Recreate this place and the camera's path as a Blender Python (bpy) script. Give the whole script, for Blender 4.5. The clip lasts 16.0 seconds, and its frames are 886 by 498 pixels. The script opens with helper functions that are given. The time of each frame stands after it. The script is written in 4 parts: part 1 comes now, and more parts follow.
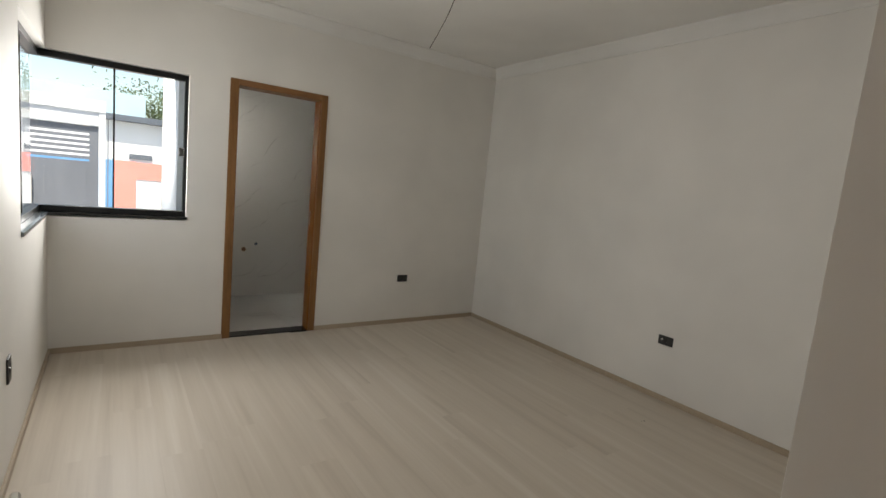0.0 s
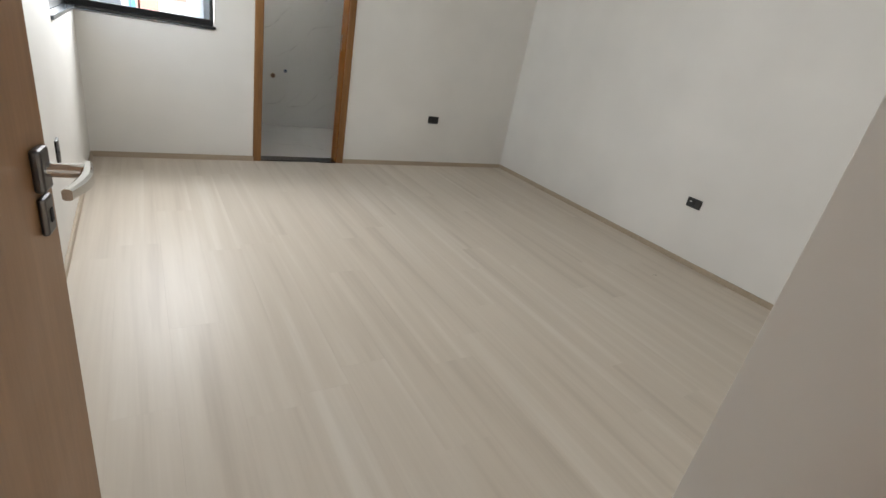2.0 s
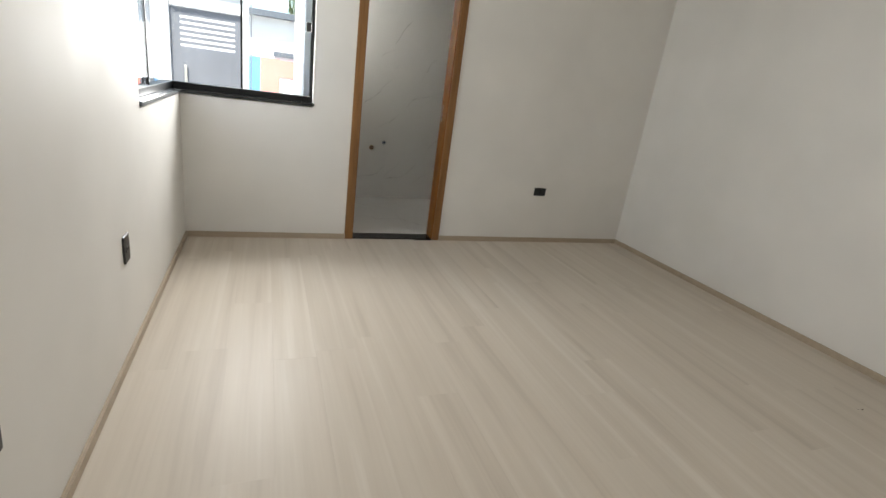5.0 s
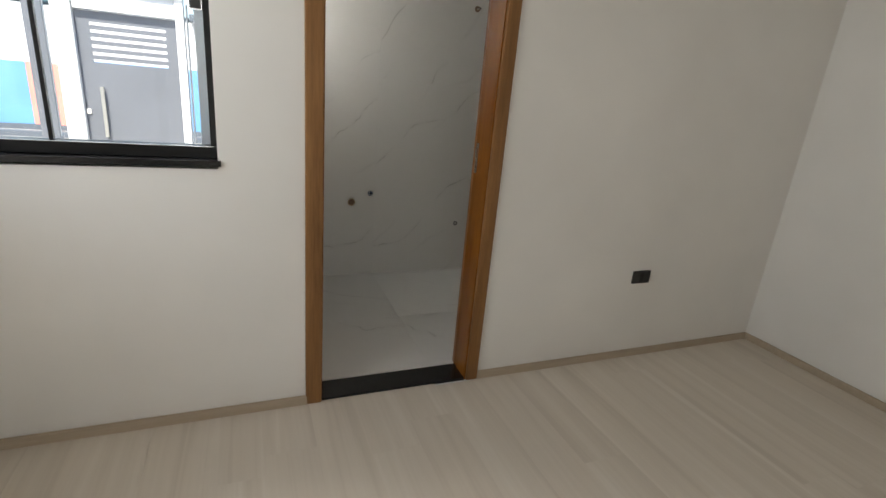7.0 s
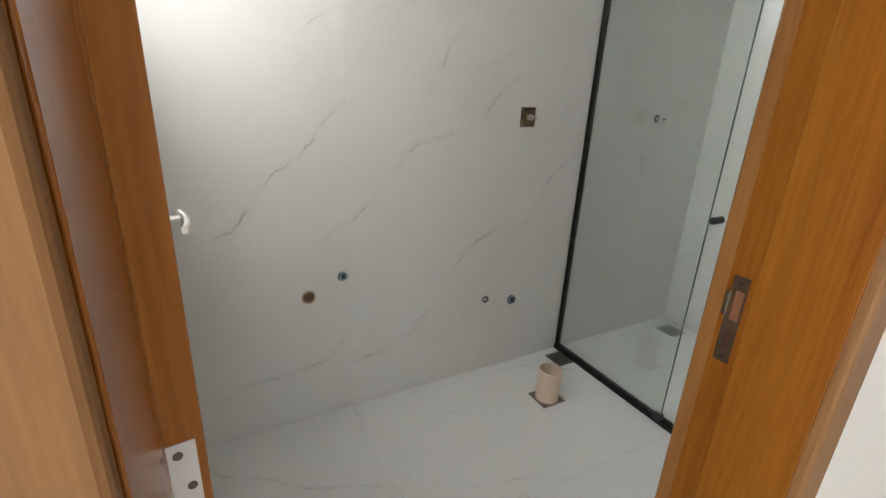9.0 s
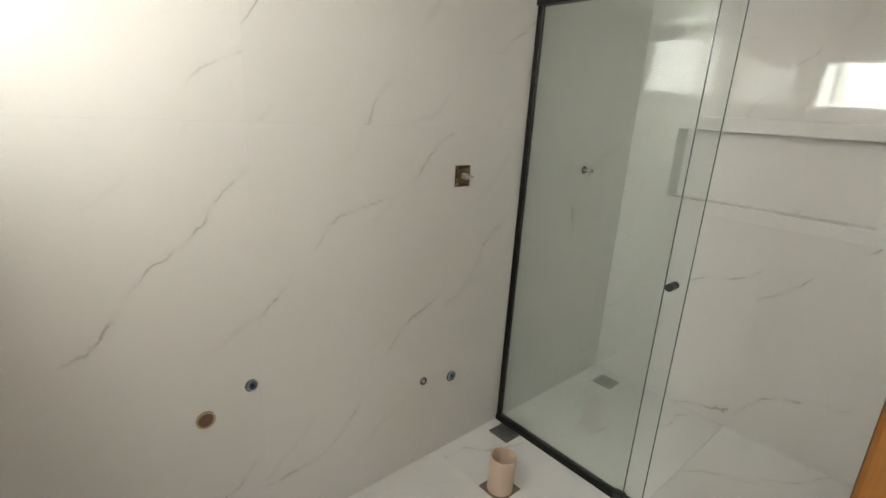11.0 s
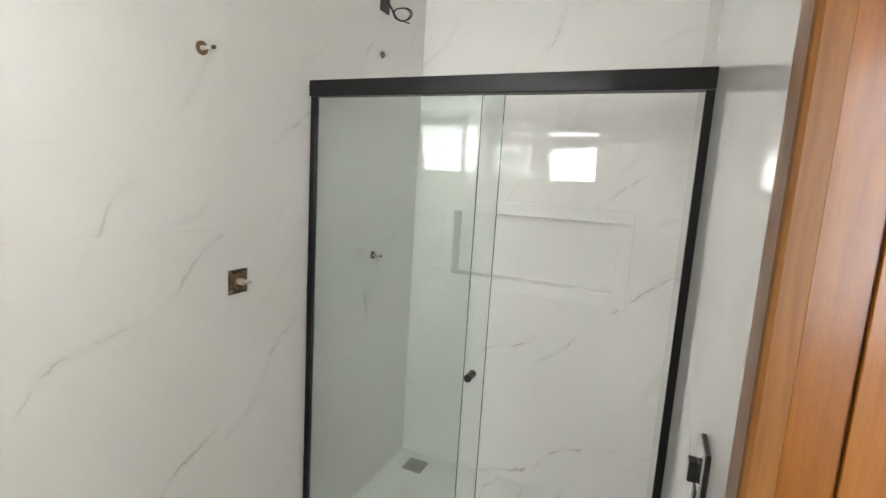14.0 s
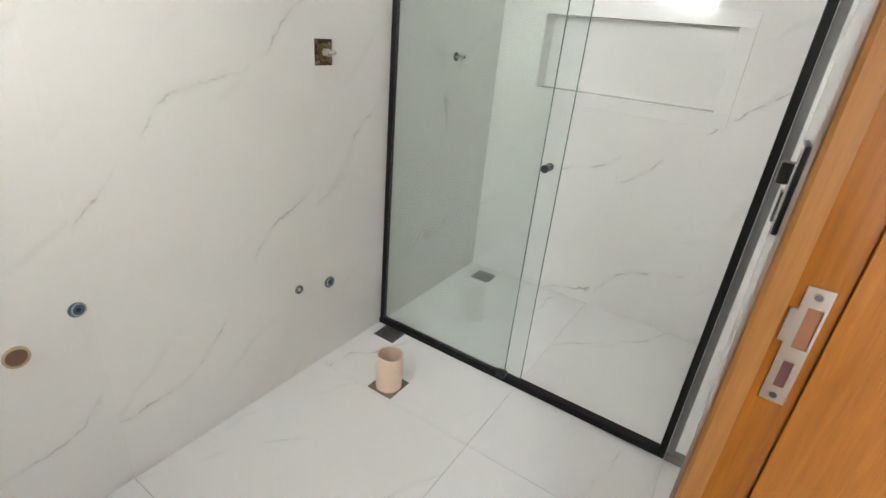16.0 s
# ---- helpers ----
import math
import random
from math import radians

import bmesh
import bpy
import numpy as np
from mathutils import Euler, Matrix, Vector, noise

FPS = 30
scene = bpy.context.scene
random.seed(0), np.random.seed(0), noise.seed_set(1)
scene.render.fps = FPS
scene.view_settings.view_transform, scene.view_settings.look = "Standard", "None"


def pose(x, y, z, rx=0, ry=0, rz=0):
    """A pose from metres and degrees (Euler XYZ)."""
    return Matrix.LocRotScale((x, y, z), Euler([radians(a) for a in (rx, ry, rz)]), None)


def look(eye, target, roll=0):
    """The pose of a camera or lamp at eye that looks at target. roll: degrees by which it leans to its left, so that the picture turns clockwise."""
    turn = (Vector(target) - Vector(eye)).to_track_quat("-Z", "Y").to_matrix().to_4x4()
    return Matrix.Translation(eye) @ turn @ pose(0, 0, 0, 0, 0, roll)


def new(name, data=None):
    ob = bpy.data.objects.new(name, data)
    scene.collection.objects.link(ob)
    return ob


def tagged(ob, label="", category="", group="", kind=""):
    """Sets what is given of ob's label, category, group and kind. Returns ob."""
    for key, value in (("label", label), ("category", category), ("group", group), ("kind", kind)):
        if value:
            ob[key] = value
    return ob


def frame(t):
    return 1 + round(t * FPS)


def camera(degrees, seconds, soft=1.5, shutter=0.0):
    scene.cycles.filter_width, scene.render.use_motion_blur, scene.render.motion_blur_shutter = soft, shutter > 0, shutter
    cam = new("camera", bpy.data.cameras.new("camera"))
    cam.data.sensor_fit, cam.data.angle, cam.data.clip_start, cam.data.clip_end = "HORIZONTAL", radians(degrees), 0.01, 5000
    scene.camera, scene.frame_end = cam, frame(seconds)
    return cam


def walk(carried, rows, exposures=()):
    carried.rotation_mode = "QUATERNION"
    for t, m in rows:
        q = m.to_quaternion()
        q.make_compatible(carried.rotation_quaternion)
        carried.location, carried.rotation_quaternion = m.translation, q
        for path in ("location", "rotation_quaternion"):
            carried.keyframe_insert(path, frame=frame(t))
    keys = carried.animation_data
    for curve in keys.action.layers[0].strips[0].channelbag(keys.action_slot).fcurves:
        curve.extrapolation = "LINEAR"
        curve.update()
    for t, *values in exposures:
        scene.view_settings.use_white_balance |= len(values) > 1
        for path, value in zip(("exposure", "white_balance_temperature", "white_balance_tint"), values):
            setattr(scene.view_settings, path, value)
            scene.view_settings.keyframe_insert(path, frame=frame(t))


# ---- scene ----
cam = camera(85.4, 16.0)
PATH = [
    (0, (0.376, -4.282, 1.45), (1.511, -2.654, 1.199), 5.5),
    (0.5, (0.364, -4.293, 1.434), (1.491, -2.673, 1.109), 6.8),
    (1, (0.363, -4.299, 1.431), (1.472, -2.678, 1.048), 7.3),
    (1.5, (0.3479, -4.3159, 1.34), (1.4161, -2.7257, 0.766), 9.1),
    (2, (0.3476, -4.3186, 1.272), (1.3814, -2.8055, 0.471), 10.95),
    (2.5, (0.3542, -4.3151, 1.243), (1.3289, -2.8799, 0.248), 10.6),
    (3, (0.357, -4.316, 1.207), (1.293, -2.936, 0.103), 10.8),
    (3.5, (0.359, -4.321, 1.177), (1.296, -2.966, 0.043), 12.1),
    (4, (0.3891, -4.2572, 1.166), (1.3197, -2.7997, 0.162), 13),
    (4.3, (0.441, -4.155, 1.233), (1.288, -2.558, 0.377), 11.5),
    (4.5, (0.492, -4.061, 1.27), (1.26, -2.372, 0.524), 9.8),
    (4.7, (0.509, -3.94, 1.274), (1.219, -2.191, 0.614), 8.3),
    (6.8, (0.915, -2.041, 1.307), (1.637, -0.282, 0.696), 5.6),
    (7, (0.953, -1.822, 1.309), (1.693, -0.067, 0.7), 5.1),
    (7.5, (0.984, -1.324, 1.331), (1.785, 0.392, 0.689), 4.15),
    (8, (1.105, -0.897, 1.357), (1.996, 0.765, 0.691), 3.2),
    (8.5, (1.203, -0.512, 1.352), (2.108, 1.141, 0.682), 3.0),
    (8.7, (1.224, -0.371, 1.355), (2.135, 1.274, 0.673), 2.9),
    (10.8, (1.321, 0.147, 1.419), (2.483, 1.642, 0.777), 3.9),
    (11, (1.317, 0.154, 1.439), (2.595, 1.585, 0.875), 3.4),
    (11.5, (1.338, 0.201, 1.519), (2.864, 1.447, 1.176), 2.9),
    (12, (1.371, 0.256, 1.571), (3.072, 1.294, 1.406), 2.4),
    (12.5, (1.408, 0.27, 1.628), (3.187, 1.181, 1.552), 1.3),
    (13, (1.443, 0.271, 1.675), (3.258, 1.11, 1.619), 0.9),
    (13.5, (1.458, 0.273, 1.637), (3.283, 1.078, 1.497), 1.6),
    (14, (1.441, 0.262, 1.557), (3.256, 1.054, 1.276), 3.5),
    (14.5, (1.41, 0.226, 1.472), (3.185, 1.031, 1.021), 5.0),
    (15, (1.388, 0.226, 1.392), (3.087, 1.054, 0.74), 5.7),
    (15.5, (1.379, 0.227, 1.333), (3.003, 1.091, 0.549), 5.8),
    (16, (1.381, 0.215, 1.304), (2.93, 1.166, 0.469), 5.5),
]
EXPOSURES = [
    (0.0, 0.66, 7490, 9), (1.0, 0.89, 7340, 9), (1.5, 1.11, 7190, 9), (2.0, 1.4, 6890, 8), (3.5, 1.64, 6470, 8), (4.0, 1.56, 6570, 8),
    (4.7, 1.34, 7110, 8), (7.0, 1.11, 7260, 9), (7.5, 1.16, 7210, 9), (8.0, 1.64, 7110, 9), (8.5, 2.19, 7060, 9), (8.7, 2.29, 6800, 9),
    (10.8, 2.54, 7490, 9), (11.5, 2.31, 7490, 9), (12.0, 2.66, 7290, 9), (13.0, 2.81, 7140, 9), (14.0, 2.99, 6900, 9), (16.0, 3.18, 6840, 9)]
walk(cam, [(t, look(eye, target, roll)) for t, eye, target, roll in PATH], EXPOSURES)

# ---- plan, in metres ----
RX = 3.855          # bedroom's east wall
BACK = -4.083       # bedroom's south wall
ENTRY = -4.335      # wall with the entrance door
CZ = 2.78          # ceilings
NW = 0.147         # thickness of the north wall without its tiles
BY0, BY1 = 0.155, 1.46   # bathroom, tile face to tile face
BX0, BX1 = 0.93, 3.78
GX = 2.908          # shower screen
WZ0, WZ1, WX1, WY0 = 1.03, 2.12, 0.856, -1.14   # corner window
DX0, DX1, DZ = 1.211, 1.898, 2.115             # clear bathroom doorway
VY0, VY1, VZ0, VZ1 = 0.85, 1.395, 1.60, 2.165    # bathroom window

# ---- world and lights ----
world = bpy.data.worlds.new("sky")
scene.world = world
world.use_nodes = True
wn, wl = world.node_tree.nodes, world.node_tree.links
sky = wn.new("ShaderNodeTexSky")
sky.sky_type, sky.sun_disc = "NISHITA", False
sky.sun_elevation, sky.sun_rotation = radians(58), radians(200)
wl.new(sky.outputs[0], wn["Background"].inputs[0])
wn["Background"].inputs[1].default_value = 0.15


def lamp(name, kind, m, power, **values):
    data = bpy.data.lights.new(name, kind)
    data.energy = power
    if kind == "AREA":
        data.shape, data.size, data.size_y = "RECTANGLE", values["w"], values["h"]
        data.spread = radians(values.get("spread", 180))
    else:
        data.angle = values["angle"]
    data.color = values.get("color", (1, 1, 1))
    ob = new(name, data)
    ob.matrix_world = m
    return ob


sun_dir = Vector((math.sin(radians(200)) * math.cos(radians(58)), math.cos(radians(200)) * math.cos(radians(58)), math.sin(radians(58))))
lamp("sun", "SUN", look(sun_dir * 20, (0, 0, 0)), 5.0, angle=radians(0.6), color=(1, 0.96, 0.9))
lamp("window_light_north", "AREA", look((0.47, 0.032, 1.575), (0.47, -1, 1.545)), 16.6, w=0.75, h=1.03, color=(0.885, 0.925, 1.0), spread=145)
lamp("window_light_west", "AREA", look((-0.032, -0.56, 1.575), (1, -0.56, 1.575)), 2.9, w=1.0, h=1.03, color=(0.82, 0.90, 1.0), spread=130)
lamp("window_light_bath", "AREA", look((0.51, 0.98, 1.90), (2.19, 1.80, 1.42)), 19.4, w=1.3, h=0.95, color=(0.96, 0.98, 1.0))
# added fill lamp in the unseen hall, brightens the walls by the entrance
lamp("hall_fill_light", "AREA", look((0.53, -6.195, 1.5), (0.53, -5, 1.5)), 1.4, w=0.8, h=1.1, color=(0.6, 0.79, 1.0))


# ---- materials ----
def material(name, color, rough=0.5, metal=0.0, spec=0.5, coat=0.0):
    m = bpy.data.materials.new(name)
    m.use_nodes = True
    b = m.node_tree.nodes["Principled BSDF"]
    b.inputs["Base Color"].default_value = (*color, 1)
    b.inputs["Roughness"].default_value = rough
    b.inputs["Metallic"].default_value = metal
    b.inputs["Specular IOR Level"].default_value = spec
    b.inputs["Coat Weight"].default_value = coat
    b.inputs["Coat Roughness"].default_value = 0.15
    return m


class Nodes:
    """Short hand for building one material's nodes."""

    def __init__(self, m):
        self.t, self.b = m.node_tree, m.node_tree.nodes["Principled BSDF"]

    def add(self, kind, **values):
        n = self.t.nodes.new("ShaderNode" + kind)
        for key, v in values.items():
            n.inputs[key.replace("_", " ")].default_value = v
        return n

    def link(self, a, b):
        self.t.links.new(a, b)

    def coords(self, scale=(1, 1, 1), turn=(0, 0, 0), shift=0.0):
        """Object coordinates, scaled and turned; shift moves them at random from piece to piece."""
        c = self.add("TexCoord").outputs["Object"]
        if shift:
            info, mul, plus = self.add("ObjectInfo"), self.add("VectorMath"), self.add("VectorMath")
            mul.operation, plus.operation = "SCALE", "ADD"
            comb = self.add("CombineXYZ")
            self.link(info.outputs["Random"], comb.inputs[0])
            fr = self.math("FRACT", self.math("MULTIPLY", info.outputs["Random"], 17.31), 0)
            self.link(fr, comb.inputs[1])
            self.link(self.math("FRACT", self.math("MULTIPLY", info.outputs["Random"], 57.7), 0), comb.inputs[2])
            self.link(comb.outputs[0], mul.inputs[0])
            mul.inputs["Scale"].default_value = shift
            self.link(c, plus.inputs[0])
            self.link(mul.outputs[0], plus.inputs[1])
            c = plus.outputs[0]
        mp = self.add("Mapping")
        mp.inputs["Scale"].default_value = scale
        mp.inputs["Rotation"].default_value = [radians(a) for a in turn]
        self.link(c, mp.inputs[0])
        return mp.outputs[0]

    def math(self, op, a, b):
        n = self.add("Math")
        n.operation = op
        for i, v in enumerate((a, b)):
            if isinstance(v, (int, float)):
                n.inputs[i].default_value = v
            else:
                self.link(v, n.inputs[i])
        return n.outputs[0]

    def noise(self, vec, scale, detail=3.0, rough=0.5, warp=0.0):
        n = self.add("TexNoise", Scale=scale, Detail=detail, Roughness=rough, Distortion=warp)
        self.link(vec, n.inputs["Vector"])
        return n.outputs["Fac"]

    def ramp(self, fac, *stops):
        n = self.add("ValToRGB")
        el = n.color_ramp.elements
        while len(el) < len(stops):
            el.new(0.5)
        for e, (p, c) in zip(el, stops):
            e.position = p
            e.color = (*c, 1) if isinstance(c, tuple) else (c, c, c, 1)
        self.link(fac, n.inputs[0])
        return n.outputs[0]

    def mix(self, fac, a, b, how="MIX"):
        n = self.t.nodes.new("ShaderNodeMix")
        n.data_type, n.blend_type = "RGBA", how
        for i, v in ((0, fac), (6, a), (7, b)):
            if isinstance(v, (int, float)):
                n.inputs[i].default_value = v
            elif isinstance(v, tuple):
                n.inputs[i].default_value = (*v, 1)
            else:
                self.link(v, n.inputs[i])
        return n.outputs[2]

    def color(self, out):
        self.link(out, self.b.inputs["Base Color"])

    def rough(self, out):
        self.link(out, self.b.inputs["Roughness"])

    def bump(self, out, strength, distance=0.002):
        n = self.add("Bump", Strength=strength, Distance=distance)
        self.link(out, n.inputs["Height"])
        self.link(n.outputs[0], self.b.inputs["Normal"])


def painted(name, color, rough=0.6, grain=0.25, var=0.05):
    m = material(name, color, rough)
    n = Nodes(m)
    c = n.coords()
    big = n.noise(c, 1.3, 3)
    lo, hi = tuple(v * (1 - var) for v in color), tuple(min(1, v * (1 + var)) for v in color)
    n.color(n.ramp(big, (0.3, lo), (0.7, hi)))
    fine = n.noise(c, 160, 4, 0.6)
    roller = n.noise(c, 9, 2)
    n.bump(n.math("ADD", fine, n.math("MULTIPLY", roller, 2.0)), grain, 0.0006)
    n.rough(n.ramp(n.noise(c, 4, 3), (0.3, rough - 0.06), (0.7, rough + 0.06)))
    return m


def timber(name, dark, light, rough=0.35, axis="z", coat=0.3, size=1.0, peel=0.8):
    m = material(name, light, rough, coat=coat)
    n = Nodes(m)
    s = {"z": (9, 9, 0.55), "y": (9, 0.55, 9), "x": (0.55, 9, 9)}[axis]
    c = n.coords(tuple(v * size for v in s), shift=7.0)
    f = n.noise(c, 2.2, 5, 0.6, 0.25)
    g = n.noise(c, 14, 4, 0.7)
    mid = tuple((a + b) / 2 for a, b in zip(dark, light))
    col = n.ramp(f, (0.28, dark), (0.5, mid), (0.72, light))
    n.color(n.mix(0.35, col, n.ramp(g, (0.35, dark), (0.65, light)), "MIX"))
    n.rough(n.ramp(n.noise(n.coords(), 6, 3), (0.3, rough - 0.03), (0.7, rough + 0.06)))
    skin = n.noise(n.coords((1, 1, 0.6)), 190, 2)
    n.bump(n.math("ADD", g, n.math("MULTIPLY", skin, peel)), 0.14, 0.0008)
    return m


M = {}
M["wall"] = painted("wall_paint", (0.83, 0.807, 0.768), 0.62)
M["ceiling"] = painted("ceiling_paint", (0.86, 0.848, 0.82), 0.75)
M["crown"] = painted("crown_plaster", (0.82, 0.81, 0.785), 0.6)
M["outer"] = painted("outer_render", (0.66, 0.69, 0.73), 0.8, 0.5)
M["jamb"] = timber("varnished_jamb_wood", (0.175, 0.046, 0.007), (0.33, 0.124, 0.016), 0.2, "z", 0.0, peel=1.8)
# jamb varnish made lighter, to make up for the weak light on the leaf's edge
M["lipping"] = timber("brightened_lipping_wood", (0.24, 0.075, 0.010), (0.44, 0.165, 0.022), 0.35, "z", 0.05)
M["casing"] = timber("varnished_casing_wood", (0.16, 0.072, 0.025), (0.325, 0.16, 0.06), 0.4, "z", 0.0)
M["inner_casing"] = timber("varnished_inner_casing_wood", (0.18, 0.066, 0.017), (0.335, 0.147, 0.043), 0.3, "z", 0.0, peel=1.4)
M["head"] = timber("varnished_head_wood", (0.195, 0.083, 0.027), (0.375, 0.18, 0.065), 0.42, "x", 0.06)
M["leaf"] = timber("door_leaf_veneer", (0.25, 0.125, 0.052), (0.37, 0.195, 0.088), 0.42, "z", 0.15, 0.7)
for key, gloss in (("jamb", 0.32), ("lipping", 0.2), ("casing", 0.3), ("inner_casing", 0.26)):
    M[key].node_tree.nodes["Principled BSDF"].inputs["Specular IOR Level"].default_value = gloss
M["base"] = timber("baseboard_wood", (0.40, 0.32, 0.235), (0.52, 0.425, 0.32), 0.45, "x", 0.0)
M["black"] = material("black_aluminium", (0.006, 0.006, 0.0065), 0.36, 0.0, 0.28)
M["plastic"] = material("black_plastic", (0.024, 0.024, 0.024), 0.34)
M["insert"] = material("black_insert", (0.008, 0.008, 0.008), 0.3)
M["granite"] = material("black_granite", (0.014, 0.014, 0.016), 0.22)
M["grey_stone"] = material("grey_stone_sill", (0.16, 0.18, 0.2), 0.08)
M["chrome"] = material("chrome", (0.75, 0.75, 0.74), 0.16, 1.0)
M["steel"] = material("brushed_steel", (0.62, 0.61, 0.58), 0.3, 1.0)
M["dark_steel"] = material("dark_satin_nickel", (0.12, 0.11, 0.105), 0.38, 1.0)
M["brass"] = material("aged_brass", (0.27, 0.18, 0.09), 0.42, 1.0)
M["brown_mortar_and_bore"] = painted("brown_mortar_and_bore", (0.21, 0.125, 0.08), 0.85, 0.6, 0.35)
M["dark_brass"] = material("tarnished_brass", (0.10, 0.065, 0.045), 0.5, 1.0)
M["white_plastic"] = material("white_plastic", (0.78, 0.78, 0.76), 0.35)
M["blue_plastic"] = material("blue_plastic", (0.07, 0.12, 0.2), 0.35)
M["grey_plastic"] = material("grey_plastic", (0.25, 0.25, 0.25), 0.45)
M["pvc"] = painted("beige_pvc", (0.80, 0.62, 0.48), 0.5, 0.2, 0.12)
M["drain_rim"] = painted("aged_pvc", (0.50, 0.40, 0.26), 0.6, 0.2, 0.15)
# recess wood with the lower hole's shade put into its colour
M["recess_shade"] = material("shaded_recess_wood", (0.07, 0.018, 0.012), 0.7)
M["worn_steel"] = painted("worn_nickel", (0.64, 0.62, 0.58), 0.26, 0.05, 0.2)
M["worn_steel"].node_tree.nodes["Principled BSDF"].inputs["Metallic"].default_value = 1.0
M["recess"] = material("bare_recess_wood", (0.20, 0.075, 0.03), 0.7)
M["chalk"] = material("mortar_stained_stem", (0.46, 0.42, 0.35), 0.6)
M["mortar"] = painted("mortar", (0.24, 0.19, 0.15), 0.9, 0.8, 0.3)
M["clay"] = painted("brown_box_clay", (0.10, 0.055, 0.03), 0.8, 0.8, 0.4)
M["grout"] = material("grout", (0.68, 0.66, 0.63), 0.8)
# near-black for solid pieces whose colour stands in for the shade inside holes
M["dark"] = material("hole_shade", (0.03, 0.027, 0.024), 0.9)
M["white_stone"] = material("white_engineered_stone", (0.81, 0.80, 0.775), 0.12)
M["cable"] = material("dark_cable", (0.03, 0.028, 0.026), 0.5)
M["wire"] = material("grey_wire", (0.2, 0.18, 0.16), 0.5)
M["white_alu"] = material("white_aluminium", (0.75, 0.76, 0.77), 0.35)
n = Nodes(M["granite"])
n.color(n.ramp(n.noise(n.coords(), 220, 3), (0.55, (0.006, 0.006, 0.007)), (0.8, (0.022, 0.022, 0.024))))
n = Nodes(M["grey_stone"])
n.color(n.ramp(n.noise(n.coords(), 90, 4), (0.4, (0.11, 0.125, 0.14)), (0.7, (0.24, 0.26, 0.28))))


def glass(name, tint, rough=0.0, ior=1.5):
    m = bpy.data.materials.new(name)
    m.use_nodes = True
    b = m.node_tree.nodes["Principled BSDF"]
    b.inputs["Base Color"].default_value = (*tint, 1)
    b.inputs["Transmission Weight"].default_value = 1.0
    b.inputs["Roughness"].default_value = rough
    b.inputs["IOR"].default_value = ior
    return m


M["glass"] = glass("clear_window_glass", (0.97, 0.99, 0.99), 0.0, 1.2)
M["shower_glass"] = glass("tempered_shower_glass", (0.878, 0.914, 0.894))
M["frosted"] = glass("frosted_window_glass", (0.92, 0.95, 0.97), 0.15)

def laminate():
    m = material("pale_oak_laminate", (0.6, 0.54, 0.46), 0.38, spec=0.19)
    n = Nodes(m)
    c = n.coords((11, 0.34, 11), shift=11.0)
    streak = n.noise(c, 1.2, 4, 0.5, 0.5)
    fine = n.noise(n.coords((30, 0.8, 30), shift=5.0), 2.0, 4, 0.6)
    col = n.ramp(streak, (0.27, (0.545, 0.473, 0.392)), (0.43, (0.63, 0.555, 0.465)), (0.58, (0.655, 0.582, 0.492)), (0.76, (0.725, 0.66, 0.575)))
    col = n.mix(0.15, col, n.ramp(fine, (0.35, (0.49, 0.43, 0.36)), (0.65, (0.66, 0.60, 0.52))))
    info = n.add("ObjectInfo").outputs["Random"]
    n.color(n.mix(1.0, col, n.ramp(info, (0.0, 0.98), (1.0, 1.0)), "MULTIPLY"))
    n.rough(n.ramp(fine, (0.3, 0.37), (0.7, 0.43)))
    n.bump(fine, 0.04, 0.0004)
    return m


def marble(name, rough, across, base=(0.825, 0.81, 0.78), vein=1.0, wave=0.03):
    """White polished porcelain with thin broken grey veins; across: the way that crosses them."""
    m = material(name, base, rough, spec=0.5)
    n = Nodes(m)
    c = n.coords(shift=9.0)
    d = n.add("VectorMath")
    d.operation = "DOT_PRODUCT"
    n.link(c, d.inputs[0])
    d.inputs[1].default_value = across
    q = d.outputs["Value"]

    def veins(freq, sway, jitter, scale):
        """How far each point is from the nearest vein, 0 on it."""
        w = n.math("MULTIPLY", q, freq)
        w = n.math("ADD", w, n.math("MULTIPLY", n.noise(c, scale, 2, 0.5), sway))
        w = n.math("ADD", w, n.math("MULTIPLY", n.noise(c, 7.0, 4, 0.6), jitter))
        return n.math("ABSOLUTE", n.math("SUBTRACT", n.math("FRACT", w, 0), 0.5), 0)

    edge = veins(1.9, 1.7, 0.16, 0.9)
    thin = n.ramp(edge, (0.0, 1.0), (0.0035, 0.8), (0.009, 0.0))
    soft = n.ramp(edge, (0.0, 0.9), (0.045, 0.0))
    where = n.ramp(n.noise(c, 2.9, 2), (0.43, 0.0), (0.56, 1.0))
    dash = n.ramp(n.noise(c, 13.0, 3), (0.44, 0.06), (0.6, 1.0))
    wisp = n.ramp(veins(3.3, 2.2, 0.25, 1.3), (0.0, 1.0), (0.06, 0.0))
    wisp_where = n.ramp(n.noise(c, 3.4, 2), (0.5, 0.0), (0.66, 1.0))
    cloud = n.noise(c, 1.4, 4, 0.55)
    col = n.ramp(cloud, (0.3, tuple(v * 0.965 for v in base)), (0.7, base))
    col = n.mix(n.math("MULTIPLY", n.math("MULTIPLY", wisp, wisp_where), 0.16 * vein), col, (0.42, 0.40, 0.38))
    col = n.mix(n.math("MULTIPLY", n.math("MULTIPLY", soft, where), 0.12 * vein), col, (0.42, 0.39, 0.36))
    col = n.mix(n.math("MULTIPLY", n.math("MULTIPLY", n.math("MULTIPLY", thin, where), dash), 0.6 * vein), col, (0.26, 0.235, 0.21))
    n.color(col)
    n.rough(n.ramp(n.noise(c, 3.0, 3), (0.3, rough * 0.8), (0.7, rough * 1.25)))
    n.bump(n.noise(c, 2.2, 1), wave, 0.006)
    return m


